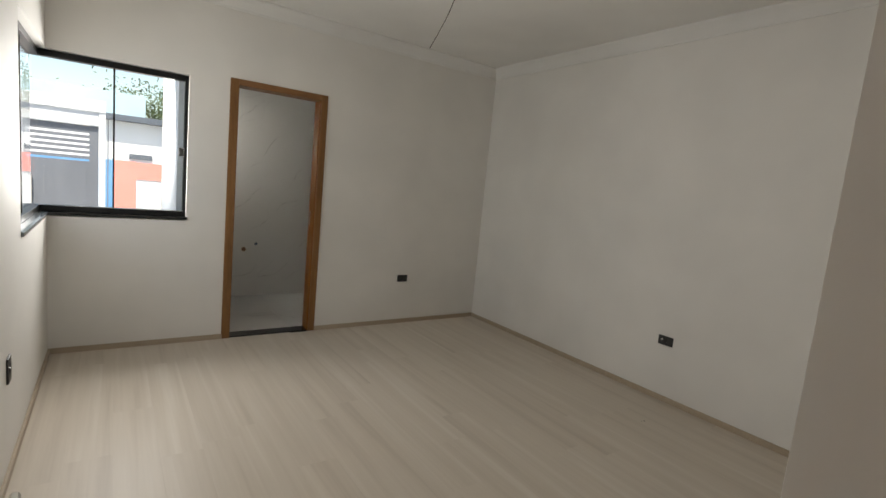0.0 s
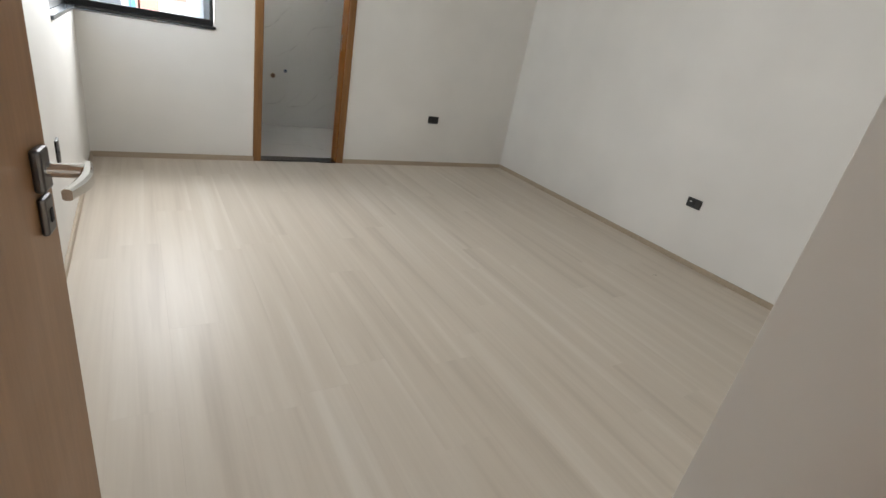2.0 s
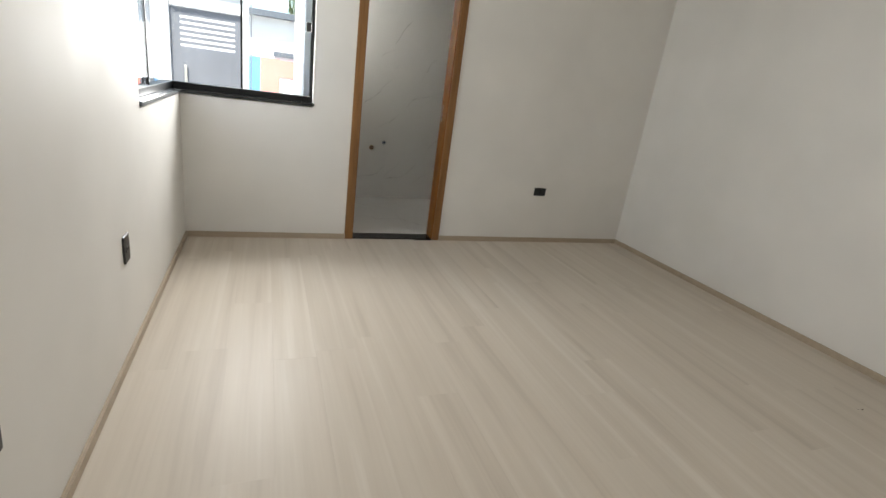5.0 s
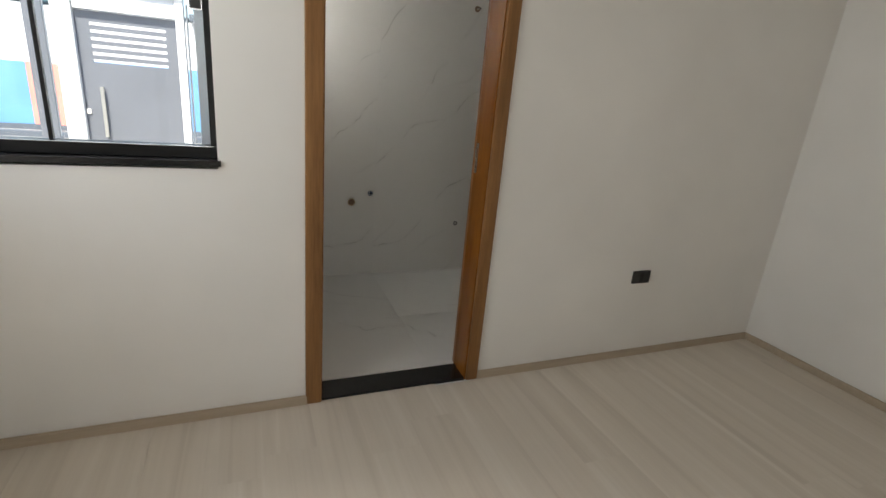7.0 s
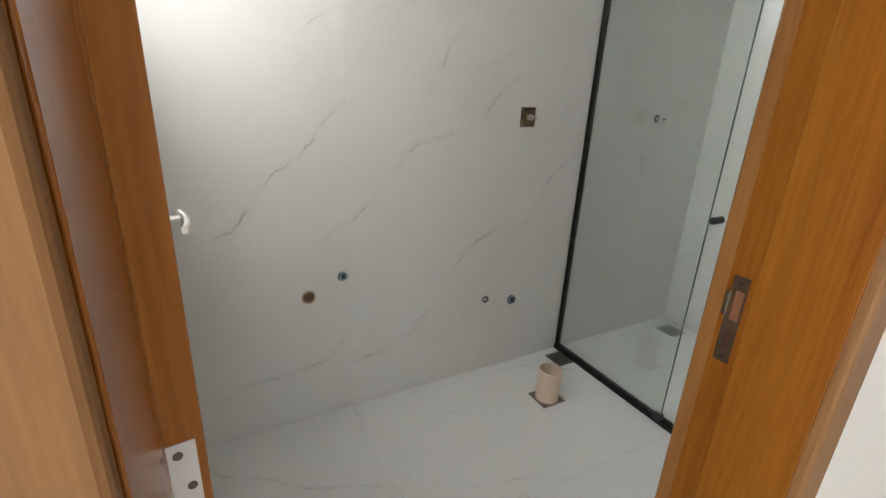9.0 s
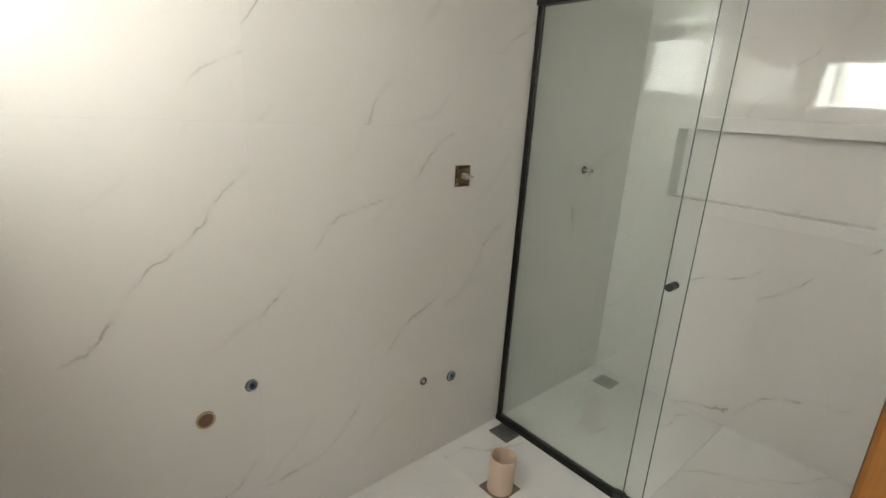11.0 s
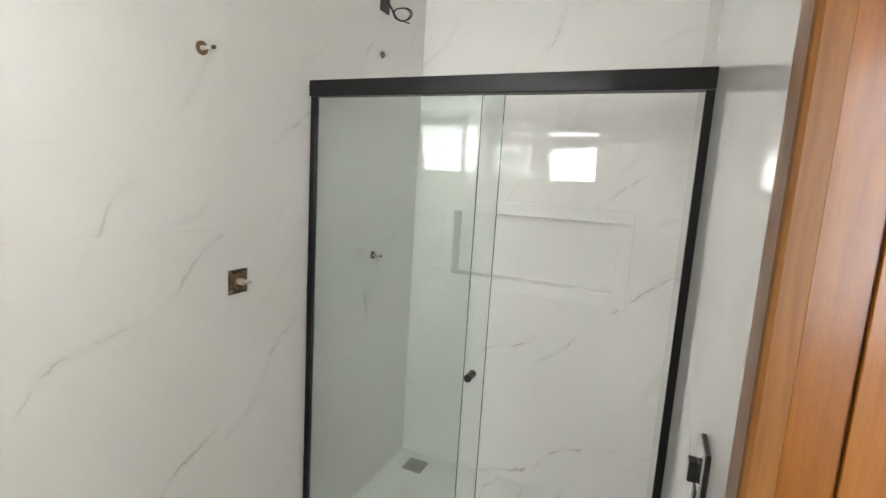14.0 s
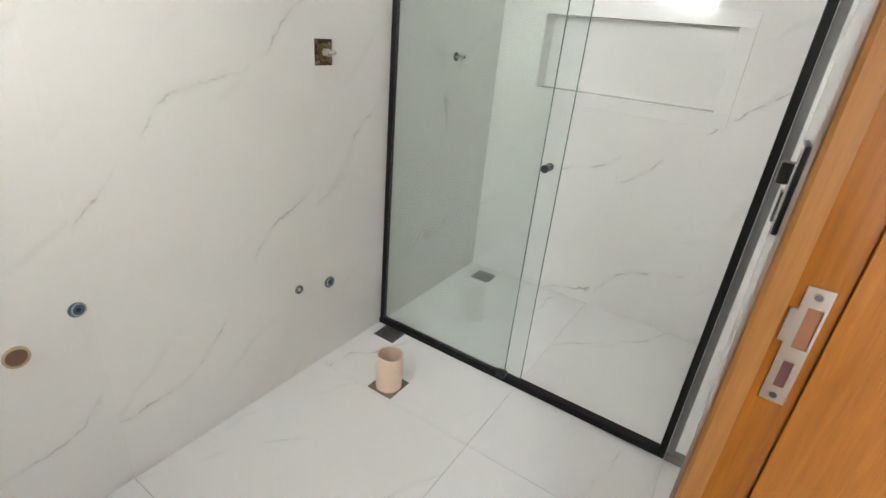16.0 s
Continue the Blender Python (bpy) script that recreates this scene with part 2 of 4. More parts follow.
M["laminate"] = laminate()
M["tile"] = marble("wall_porcelain", 0.03, (0.625, -0.625, -0.78), vein=0.85)
M["floor_tile"] = marble("floor_porcelain", 0.022, (0.48, 0.88, 0.0), (0.86, 0.855, 0.835), 0.55, 0.012)


# ---- helpers for building ----
def part(name, bm, mat, parent=None, label="", smooth=False):
    me = bpy.data.meshes.new(name)
    bm.to_mesh(me)
    bm.free()
    if mat:
        me.materials.append(mat)
    if smooth:
        for p in me.polygons:
            p.use_smooth = True
    ob = new(name, me)
    if parent:
        ob.parent = parent
    if label:
        tagged(ob, label)
    return ob


def thing(name, m, label, category, group="", kind=""):
    ob = new(name)
    ob.matrix_world = m
    ob.empty_display_size = 0.1
    return tagged(ob, label, category, group, kind)


def box(bm, x0, x1, y0, y1, z0, z1, bevel=0.0):
    r = bmesh.ops.create_cube(bm, size=1.0)
    vs = r["verts"]
    for v in vs:
        v.co = Vector(((x0 + x1) / 2 + v.co.x * (x1 - x0), (y0 + y1) / 2 + v.co.y * (y1 - y0), (z0 + z1) / 2 + v.co.z * (z1 - z0)))
    if bevel:
        es = {e for v in vs for e in v.link_edges}
        bmesh.ops.bevel(bm, geom=list(es), offset=bevel, segments=2, profile=0.5, affect="EDGES")
    return bm


def one(x0, x1, y0, y1, z0, z1, bevel=0.0):
    return box(bmesh.new(), x0, x1, y0, y1, z0, z1, bevel)


def many(*boxes, bevel=0.0):
    bm = bmesh.new()
    for b in boxes:
        box(bm, *b, bevel)
    return bm


def rod(bm, a, b, r, r2=None, sides=20, caps=True):
    a, b = Vector(a), Vector(b)
    d = b - a
    m = Matrix.Translation((a + b) / 2) @ d.to_track_quat("Z", "Y").to_matrix().to_4x4()
    bmesh.ops.create_cone(bm, cap_ends=caps, segments=sides, radius1=r, radius2=r if r2 is None else r2, depth=d.length, matrix=m)
    return bm


def ring(bm, centre, axis, r_out, r_in, depth, sides=28):
    """A pipe end: a tube along axis from the centre."""
    q = Vector(axis).to_track_quat("Z", "Y").to_matrix().to_4x4()
    m = Matrix.Translation(centre) @ q
    loops = []
    for r, z in ((r_out, 0), (r_out, depth), (r_in, depth), (r_in, 0)):
        loops.append([bm.verts.new(m @ Vector((r * math.cos(2 * math.pi * i / sides), r * math.sin(2 * math.pi * i / sides), z))) for i in range(sides)])
    for k in range(4):
        p, q2 = loops[k], loops[(k + 1) % 4]
        for i in range(sides):
            j = (i + 1) % sides
            bm.faces.new((p[i], p[j], q2[j], q2[i]))
    bmesh.ops.recalc_face_normals(bm, faces=bm.faces)
    return bm


def tube(name, pts, r, mat, parent=None):
    """A round cable along points."""
    cu = bpy.data.curves.new(name, "CURVE")
    cu.dimensions, cu.bevel_depth, cu.bevel_resolution, cu.resolution_u = "3D", r, 3, 10
    sp = cu.splines.new("BEZIER")
    sp.bezier_points.add(len(pts) - 1)
    for p, co in zip(sp.bezier_points, pts):
        p.co = co
        p.handle_left_type = p.handle_right_type = "AUTO"
    tmp = bpy.data.objects.new(name, cu)
    me = bpy.data.meshes.new_from_object(tmp)
    bpy.data.objects.remove(tmp)
    bpy.data.curves.remove(cu)
    me.materials.append(mat)
    for p in me.polygons:
        p.use_smooth = True
    ob = new(name, me)
    if parent:
        ob.parent = parent
    return ob


def structure(name, bm, mat, label, category):
    return tagged(part(name, bm, mat), label, category, kind="structure")


# ---- bedroom shell ----
floor = structure("floor", one(-0.15, RX + 0.15, -6.2, 0.02, -0.12, -0.008), M["grout"], "pale oak laminate plank floor of the empty bedroom", "floor")
floor_bath = structure("floor_bathroom", one(0.8, 3.94, NW, 1.6, -0.12, -0.008), M["grout"], "white veined porcelain bathroom floor", "floor")

wall_north = structure("wall_north", many(
    (-0.15, DX0 - 0.02, 0, NW, -0.2, WZ0 - 0.03), (WX1, DX0 - 0.02, 0, NW, WZ0 - 0.03, WZ1), (-0.15, DX0 - 0.02, 0, NW, WZ1, CZ + 0.15),
    (DX0 - 0.02, DX1 + 0.02, 0, NW, DZ + 0.02, CZ + 0.15), (DX1 + 0.02, 4.01, 0, NW, -0.2, CZ + 0.15)), M["wall"],
    "smooth off-white painted wall with window and bathroom doorway", "wall")
wall_west = structure("wall_west", many(
    (-0.15, 0, -6.2, WY0, -0.2, CZ + 0.15), (-0.15, 0, WY0, 0, -0.2, WZ0 - 0.03), (-0.15, 0, WY0, 0, WZ1, CZ + 0.15)), M["wall"],
    "smooth off-white painted wall with corner window", "wall")
wall_east = structure("wall_east", one(RX, RX + 0.15, -4.3, 0, -0.2, CZ + 0.15), M["wall"], "smooth off-white painted bare wall", "wall")
wall_south = structure("wall_south", many((1.2, RX, BACK - 0.15, BACK, -0.2, CZ + 0.15), (1.05, 1.20, -6.2, BACK, -0.2, CZ + 0.15), bevel=0.0006), M["wall"],
    "off-white painted wall ending in a corner by the entrance", "wall")
wall_entry = structure("wall_entry", many((0, 0.10, ENTRY - 0.14, ENTRY, -0.2, CZ), (0.98, 1.05, ENTRY - 0.14, ENTRY, -0.2, CZ), (0.10, 0.98, ENTRY - 0.14, ENTRY, 2.12, CZ)),
    M["wall"], "off-white painted wall round the entrance doorway", "wall")
# out of view; its opening is added to let daylight into the hall
wall_hall = structure("wall_hall", many((-0.15, 0.1, -6.35, -6.2, -0.2, CZ + 0.15), (0.96, 1.2, -6.35, -6.2, -0.2, CZ + 0.15), (0.1, 0.96, -6.35, -6.2, -0.2, 0.9), (0.1, 0.96, -6.35, -6.2, 2.1, CZ + 0.15)), M["wall"], "unseen off-white hall wall with an opening added for daylight", "wall")
ceiling = structure("ceiling", one(0.0, RX, -6.2, 0, CZ, CZ + 0.15), M["ceiling"], "smooth white plaster ceiling of the bedroom", "ceiling")
ceiling_bath = structure("ceiling_bathroom", one(0.8, 3.94, NW, 1.6, CZ, CZ + 0.15), M["ceiling"], "smooth white plaster ceiling of the bathroom", "ceiling")
roof = structure("roof", one(-0.5, 4.4, -6.6, 2.0, CZ + 0.16, CZ + 0.3), M["outer"], "flat white roof slab over the house", "roof")


def crown(name, x0, y0, x1, y1, inward, size=0.10):
    """A cove moulding along a wall's top from one corner to the other."""
    a, b, n_in = Vector((x0, y0, 0)), Vector((x1, y1, 0)), Vector((*inward, 0))
    prof = [(0.0, 0.0), (0.012, 0.0), (0.016, 0.014), (0.03, 0.03), (0.055, 0.06), (0.078, 0.08), (0.085, 0.088), (0.085, 0.1), (0.0, 0.1)]
    bm = bmesh.new()
    d = (b - a).normalized()
    ends = []
    for p, s in ((a, 1), (b, -1)):
        ends.append([bm.verts.new(p + n_in * u + d * s * u + Vector((0, 0, CZ - size + v * size / 0.1))) for u, v in prof])
    for i in range(len(prof)):
        j = (i + 1) % len(prof)
        bm.faces.new((ends[0][i], ends[0][j], ends[1][j], ends[1][i]))
    bmesh.ops.recalc_face_normals(bm, faces=bm.faces)
    return structure(name, bm, M["crown"], "white plaster crown moulding under the ceiling", "moulding")


crown("trim_crown_north", 0, 0, RX, 0, (0, -1))
crown("trim_crown_east", RX, BACK, RX, 0, (-1, 0))
crown("trim_crown_west", 0, ENTRY, 0, 0, (1, 0))
crown("trim_crown_south", 1.05, BACK, RX, BACK, (0, 1))
crown("trim_crown_bath_north", BX0, BY1, BX1, BY1, (0, -1), 0.115)
crown("trim_crown_bath_east", BX1, BY0, BX1, BY1, (-1, 0), 0.115)
crown("trim_crown_bath_south", BX0, BY0, BX1, BY0, (0, 1), 0.115)
crown("trim_crown_bath_west", BX0, BY0, BX0, BY1, (1, 0), 0.115)


def baseboard(name, x0, x1, y0, y1):
    bm = one(x0, x1, y0, y1, 0.0, 0.042)
    top = [e for e in bm.edges if all(v.co.z > 0.040 for v in e.verts)]
    bmesh.ops.bevel(bm, geom=top, offset=0.004, segments=2, affect="EDGES")
    return structure(name, bm, M["base"], "narrow taupe wood-look baseboard along the wall", "baseboard")


baseboard("baseboard_north_a", 0.014, 1.15, -0.014, 0)
baseboard("baseboard_north_b", 1.956, RX - 0.014, -0.014, 0)
baseboard("baseboard_west", 0, 0.014, ENTRY + 0.02, 0)
baseboard("baseboard_east", RX - 0.014, RX, BACK, 0)
baseboard("baseboard_south", 1.05, RX - 0.014, BACK, BACK + 0.014)


# ---- bathroom shell ----
wall_bath_north = structure("wall_bathroom_north", one(0.8, 3.94, BY1 + 0.008, 1.62, -0.2, CZ + 0.15), M["grout"], "polished white veined porcelain bathroom wall", "wall")
wall_bath_south = structure("wall_bathroom_south", many(
    (0.922, DX0 - 0.02, NW + 0.0005, NW + 0.001, 0, CZ), (DX1 + 0.02, 3.788, NW + 0.0005, NW + 0.001, 0, CZ), (DX0 - 0.02, DX1 + 0.02, NW + 0.0005, NW + 0.001, DZ + 0.02, CZ)), M["grout"],
    "polished white veined porcelain wall beside the bathroom doorway", "wall")
NY0, NY1, NZ0, NZ1 = 0.395, 1.235, 1.064, 1.42   # shower niche
wall_bath_east = structure("wall_bathroom_east", many(
    (3.788, 3.93, NW, NY0, -0.2, CZ + 0.15), (3.788, 3.93, NY1, BY1 + 0.008, -0.2, CZ + 0.15), (3.788, 3.93, NY0, NY1, -0.2, NZ0), (3.788, 3.93, NY0, NY1, NZ1, CZ + 0.15),
    (3.89, 3.93, NY0, NY1, NZ0, NZ1)), M["grout"], "polished white veined porcelain shower wall with a niche", "wall")
wall_bath_west = structure("wall_bathroom_west", many(
    (0.80, 0.922, NW, VY0, -0.2, CZ + 0.15), (0.80, 0.922, VY1, BY1 + 0.008, -0.2, CZ + 0.15), (0.80, 0.922, VY0, VY1, -0.2, VZ0), (0.80, 0.922, VY0, VY1, VZ1, CZ + 0.15)),
    M["outer"], "white rendered bathroom wall with a high window", "wall")


# ---- door frames ----
def door_frame(name, x0, x1, y0, y1, top, label, stop, cw=0.07, cl=0.07, ch=0.065, deep=0.014, round_edge=0.003):
    """Jambs, head and casings of a doorway in a wall from y0 to y1; stop: the y range of the rebate."""
    f = thing(name, Matrix.Identity(4), label, "door frame", kind="structure")
    for a, b in ((x0 - 0.02, x0), (x1, x1 + 0.02)):
        part("jamb", one(a, b, y0, y1, 0.0, top, 0.0005), M["jamb"], f)
    part("head_jamb", one(x0 - 0.02, x1 + 0.02, y0, y1, top, top + 0.02, 0.001), M["head"], f)
    part("door_stop", one(x0, x0 + 0.0025, *stop, 0.0, top, 0.001), M["jamb"], f)
    part("door_stop", one(x1 - 0.005, x1, *stop, 0.0, top, 0.001), M["jamb"], f)
    part("door_stop", one(x0 + 0.0025, x1 - 0.005, *stop, top - 0.0025, top, 0.001), M["head"], f)
    for ya, yb, bev, wood in ((y0 - 0.014, y0 + 0.0045, 0.0045, M["casing"]), (y1 - round_edge, y1 + deep, round_edge, M["inner_casing"])):
        part("casing", one(x0 - cl, x0 - 0.0002, ya, yb, 0.0, top + ch, bev), wood, f)
        part("casing", one(x1 + 0.0002, x1 + cw - 0.012, ya, yb, 0.0, top + ch, bev), wood, f)
        part("casing", one(x0 - 0.0002, x1 + 0.0002, ya, yb, top + 0.0004, top + ch, bev), M["head"], f)
    return f


frame_bath = door_frame("door_1", DX0, DX1, 0.0, 0.145, DZ, "orange-brown varnished wooden door frame of the bathroom", (0.0, 0.106), cl=0.066, ch=0.047, deep=0.0255, round_edge=0.006)
door_frame("door_2", 0.12, 0.96, ENTRY - 0.14, ENTRY, 2.10, "orange-brown varnished wooden frame of the entrance", (ENTRY - 0.14, ENTRY - 0.05))
structure("trim_threshold", one(DX0 + 0.0005, DX1 - 0.0005, 0.003, 0.135, -0.008, 0.008, 0.002), M["granite"], "polished black granite threshold of the bathroom", "threshold")

SX0, SX1 = DX1 - 0.002, DX1 + 0.001
strike = part("strike_plate", many((SX0, SX1, 0.115, 0.137, 1.0988, 1.1198), (SX0, SX1, 0.115, 0.1175, 1.0548, 1.0988), (SX0, SX1, 0.130, 0.137, 1.0548, 1.0988),
    (SX0, SX1, 0.115, 0.137, 1.0388, 1.0548), (SX0, SX1, 0.115, 0.121, 1.0088, 1.0388), (SX0, SX1, 0.130, 0.137, 1.0088, 1.0388),
    (SX0, SX1, 0.115, 0.137, 0.9898, 1.0088), (SX0 - 0.001, SX1, 0.137, 0.1425, 1.0588, 1.0948)), M["worn_steel"], frame_bath, "worn nickel strike plate")
part("strike_recess", one(DX1 - 0.0008, DX1 + 0.0005, 0.1175, 0.130, 1.0548, 1.0988), M["recess"], strike)
# flat piece, coloured dark for the shade inside the lower hole
part("strike_recess", one(DX1 - 0.0008, DX1 + 0.0005, 0.121, 0.130, 1.0088, 1.0388), M["recess_shade"], strike)
for z in (1.1108, 0.9978):
    part("screw", rod(bmesh.new(), (SX0 - 0.0006, 0.126, z), (SX0 + 0.0005, 0.126, z), 0.0034, sides=12), M["dark_steel"], strike)


# ---- door leaves ----
def lever_set(parent, x, z, away, mat, turn, reach=0.05):
    """A square rose with a bent lever, and a key plate below; away: +1 or -1, the side of the leaf; turn: towards the hinge."""
    s = away
    def b(x0, x1, y0, y1, z0, z1, bev):
        return one(min(s * x0, s * x1), max(s * x0, s * x1), y0, y1, z0, z1, bev)
    rose = part("rose", b(0.0, 0.012, x - 0.017, x + 0.017, z - 0.027, z + 0.027, 0.004), mat, parent, "satin metal rose")
    bm = rod(bmesh.new(), (s * 0.012, x, z), (s * reach, x, z), 0.009)
    part("lever_shaft", bm, M["chrome"], rose, smooth=False)
    bm = bmesh.new()
    steps, secs = 10, []
    for i in range(steps + 1):
        f = i / steps
        y = x + 0.012 * (1 - f) - turn * 0.070 * f
        out = reach + 0.001 + 0.007 * math.sin(f * math.pi) - 0.004 * f
        h, w = 0.0105 - 0.0035 * f, 0.0052 + 0.0016 * math.sin(f * math.pi)
        zz = z - 0.006 * f
        secs.append([bm.verts.new((s * (out + a * w), y, zz + c * h)) for a, c in ((-1, -0.7), (-0.5, -1), (0.5, -1), (1, -0.7), (1, 0.7), (0.5, 1), (-0.5, 1), (-1, 0.7))])
    for p, q in zip(secs, secs[1:]):
        for i in range(8):
            bm.faces.new((p[i], p[(i + 1) % 8], q[(i + 1) % 8], q[i]))
    bm.faces.new(secs[0])
    bm.faces.new(secs[-1])
    bmesh.ops.recalc_face_normals(bm, faces=bm.faces)
    part("lever", bm, M["chrome"], rose, "curved chrome lever")
    key = part("key_plate", b(0.0, 0.009, x - 0.016, x + 0.016, z - 0.084, z - 0.034, 0.004), mat, parent, "satin metal key plate")
    part("keyhole", b(0.009, 0.0104, x - 0.005, x + 0.005, z - 0.068, z - 0.05, 0.001), M["dark"], key)


def door_leaf(name, m, width, label, lever=1.06, reach=0.05):
    """A flush leaf whose hinge edge stands at the origin; it runs along +y, its face on the room at x = 0."""
    d = thing(name, m, label, "door")
    part("leaf", one(-0.035, 0.0, 0.004, width, 0.008, 2.085, 0.0015), M["leaf"], d)
    part("edge_lipping", one(-0.035, 0.0, 0.0, 0.0038, 0.008, 2.085, 0.001), M["lipping"], d, "orange varnished edge lipping")
    for z in (0.35, 1.024, 1.80):
        hinge = part("hinge", one(-0.0345, -0.007, -0.0012, 0.001, z - 0.045, z + 0.045, 0.0005), M["white_alu"], d, "pale hinge plate with three screws")
        for dz in (-0.034, 0.0, 0.034):
            part("screw", rod(bmesh.new(), (-0.021 + 0.007 * (dz == 0), -0.002, z + dz), (-0.021 + 0.007 * (dz == 0), -0.0008, z + dz), 0.004, sides=12), M["dark_steel"], hinge)
    lever_set(d, width - 0.048, lever, 1, M["dark_steel"], 1, reach)
    e = part("latch_plate", one(-0.0285, -0.0065, width - 0.0005, width + 0.0012, 0.95, 1.14, 0.0005), M["steel"], d)
    part("latch_bolt", one(-0.024, -0.011, width + 0.001, width + 0.010, 1.05, 1.07, 0.002), M["chrome"], e)
    return d


door_leaf("entrance_door", pose(0.128, -4.318, 0, 0, 0, -8.2), 0.78, "open brown veneered entrance door with a chrome lever", 1.04)
door_leaf("bathroom_door", pose(1.239, 0.172, 0, 0, 0, 5.7), 0.67, "open brown veneered bathroom door with a chrome lever", 1.082, 0.062)


# ---- corner window ----
window_1 = thing("window_1", Matrix.Identity(4), "black aluminium corner window with clear sliding panes", "window", kind="structure")
FR = M["black"]
yo, xo = 0.078, -0.078
# north side
part("window_frame", many((-0.04, WX1, yo - 0.035, yo + 0.035, WZ0, WZ0 + 0.04), (-0.04, WX1, yo - 0.035, yo + 0.035, WZ1 - 0.045, WZ1 - 0.004), (WX1 - 0.022, WX1, yo - 0.03, yo + 0.03, WZ0 + 0.04, WZ1 - 0.045), bevel=0.002), FR, window_1)
part("window_frame", many((xo - 0.035, xo + 0.035, WY0, 0.04, WZ0, WZ0 + 0.04), (xo - 0.035, xo + 0.035, WY0, 0.04, WZ1 - 0.045, WZ1 - 0.004), (xo - 0.03, xo + 0.03, WY0, WY0 + 0.022, WZ0 + 0.04, WZ1 - 0.045), bevel=0.002), FR, window_1)
part("corner_post", many((-0.113, -0.042, 0.042, 0.113, WZ0, WZ0 + 0.04), (-0.113, -0.042, 0.042, 0.113, WZ1 - 0.045, WZ1 - 0.004), bevel=0.002), FR, window_1)
panes = []
for x0, x1, y in ((-0.075, 0.40, yo + 0.014), (0.375, WX1 - 0.02, yo - 0.014)):
    panes.append(part("pane", one(x0, x1, y - 0.003, y + 0.003, WZ0 + 0.035, WZ1 - 0.04), M["glass"], window_1))
for y0, y1, x in ((-0.60, 0.07, xo - 0.014), (WY0 + 0.02, -0.575, xo + 0.014)):
    panes.append(part("pane", one(x - 0.003, x + 0.003, y0, y1, WZ0 + 0.035, WZ1 - 0.04), M["glass"], window_1))
for p in panes:
    p.visible_shadow = False
part("meeting_stile", many((0.374, 0.386, yo - 0.02, yo + 0.0, WZ0 + 0.04, WZ1 - 0.045), bevel=0.001), FR, window_1)
part("meeting_stile", many((xo - 0.0, xo + 0.02, -0.592, -0.58, WZ0 + 0.04, WZ1 - 0.045), bevel=0.001), FR, window_1)
part("latch", one(WX1 - 0.06, WX1 - 0.022, yo - 0.05, yo - 0.02, 1.50, 1.565, 0.006), M["plastic"], window_1, "small black window latch")
part("sill", many((-0.15, WX1 - 0.001, 0.0, NW, WZ0 - 0.020, WZ0 - 0.001), (0.0, WX1 + 0.010, -0.014, 0.0, WZ0 - 0.020, WZ0 - 0.001)), M["granite"], window_1, "black granite sill")
part("sill", one(-0.15, 0.012, WY0 + 0.001, -0.0145, WZ0 - 0.022, WZ0 - 0.001, 0.002), M["grey_stone"], window_1, "polished dark sill")

# bathroom window
window_2 = thing("window_2", Matrix.Identity(4), "high white aluminium bathroom window with frosted sliding panes", "window", kind="structure")
part("window_frame", many((0.83, 0.90, VY0, VY1, VZ0, VZ0 + 0.035), (0.83, 0.90, VY0, VY1, VZ1 - 0.035, VZ1), (0.83, 0.90, VY0, VY0 + 0.035, VZ0 + 0.035, VZ1 - 0.035), (0.83, 0.90, VY1 - 0.035, VY1, VZ0 + 0.035, VZ1 - 0.035), bevel=0.002), M["white_alu"], window_2)
part("transom", one(0.83, 0.90, VY0 + 0.035, VY1 - 0.035, 2.0, 2.098, 0.002), M["white_alu"], window_2)
p = part("pane", one(0.86, 0.864, VY0 + 0.035, VY1 - 0.035, 2.098, VZ1 - 0.035), M["frosted"], window_2)
p.visible_shadow = False
for y0, y1, x in ((VY0 + 0.01, 1.262, 0.88), (1.246, VY1 - 0.005, 0.85)):
    sash = part("sash", many((x - 0.012, x + 0.012, y0, y1, VZ0 + 0.022, VZ0 + 0.037), (x - 0.012, x + 0.012, y0, y1, 1.985, 2.0), (x - 0.012, x + 0.012, y0, y0 + 0.025, VZ0 + 0.037, 1.985), (x - 0.012, x + 0.012, y1 - 0.018, y1, VZ0 + 0.037, 1.985), bevel=0.0015), M["white_alu"], window_2)
    p = part("pane", one(x - 0.002, x + 0.002, y0 + 0.025, y1 - 0.018, VZ0 + 0.037, 1.985), M["frosted"], sash)
    p.visible_shadow = False
    part("pull", one(x + 0.012, x + 0.022, y1 - 0.02, y1 + 0.004, 1.85, 1.91, 0.003), M["white_alu"], sash, "small white pull")


# ---- sockets and switches ----
def bowed_plate(w, h, bow, t):
    """A thin plate in the xz plane, its long sides bowed outwards, its front edge rounded."""
    bm = bmesh.new()
    pts = []
    for k in range(13):
        f = -1 + k / 6
        pts.append((f * w, h + bow * (1 - f * f)))
    for k in range(13):
        f = 1 - k / 6
        pts.append((f * w, -h - bow * (1 - f * f)))
    loops = []
    for s, y in ((1.0, 0.0), (1.0, -t * 0.6), (0.96, -t)):
        loops.append([bm.verts.new((x * s, y, z * s)) for x, z in pts])
    for a, b in zip(loops, loops[1:]):
        for k in range(26):
            q = (k + 1) % 26
            bm.faces.new((a[k], a[q], b[q], b[k]))
    bm.faces.new(loops[-1])
    bm.faces.new(loops[0])
    bmesh.ops.recalc_face_normals(bm, faces=bm.faces)
    return bm


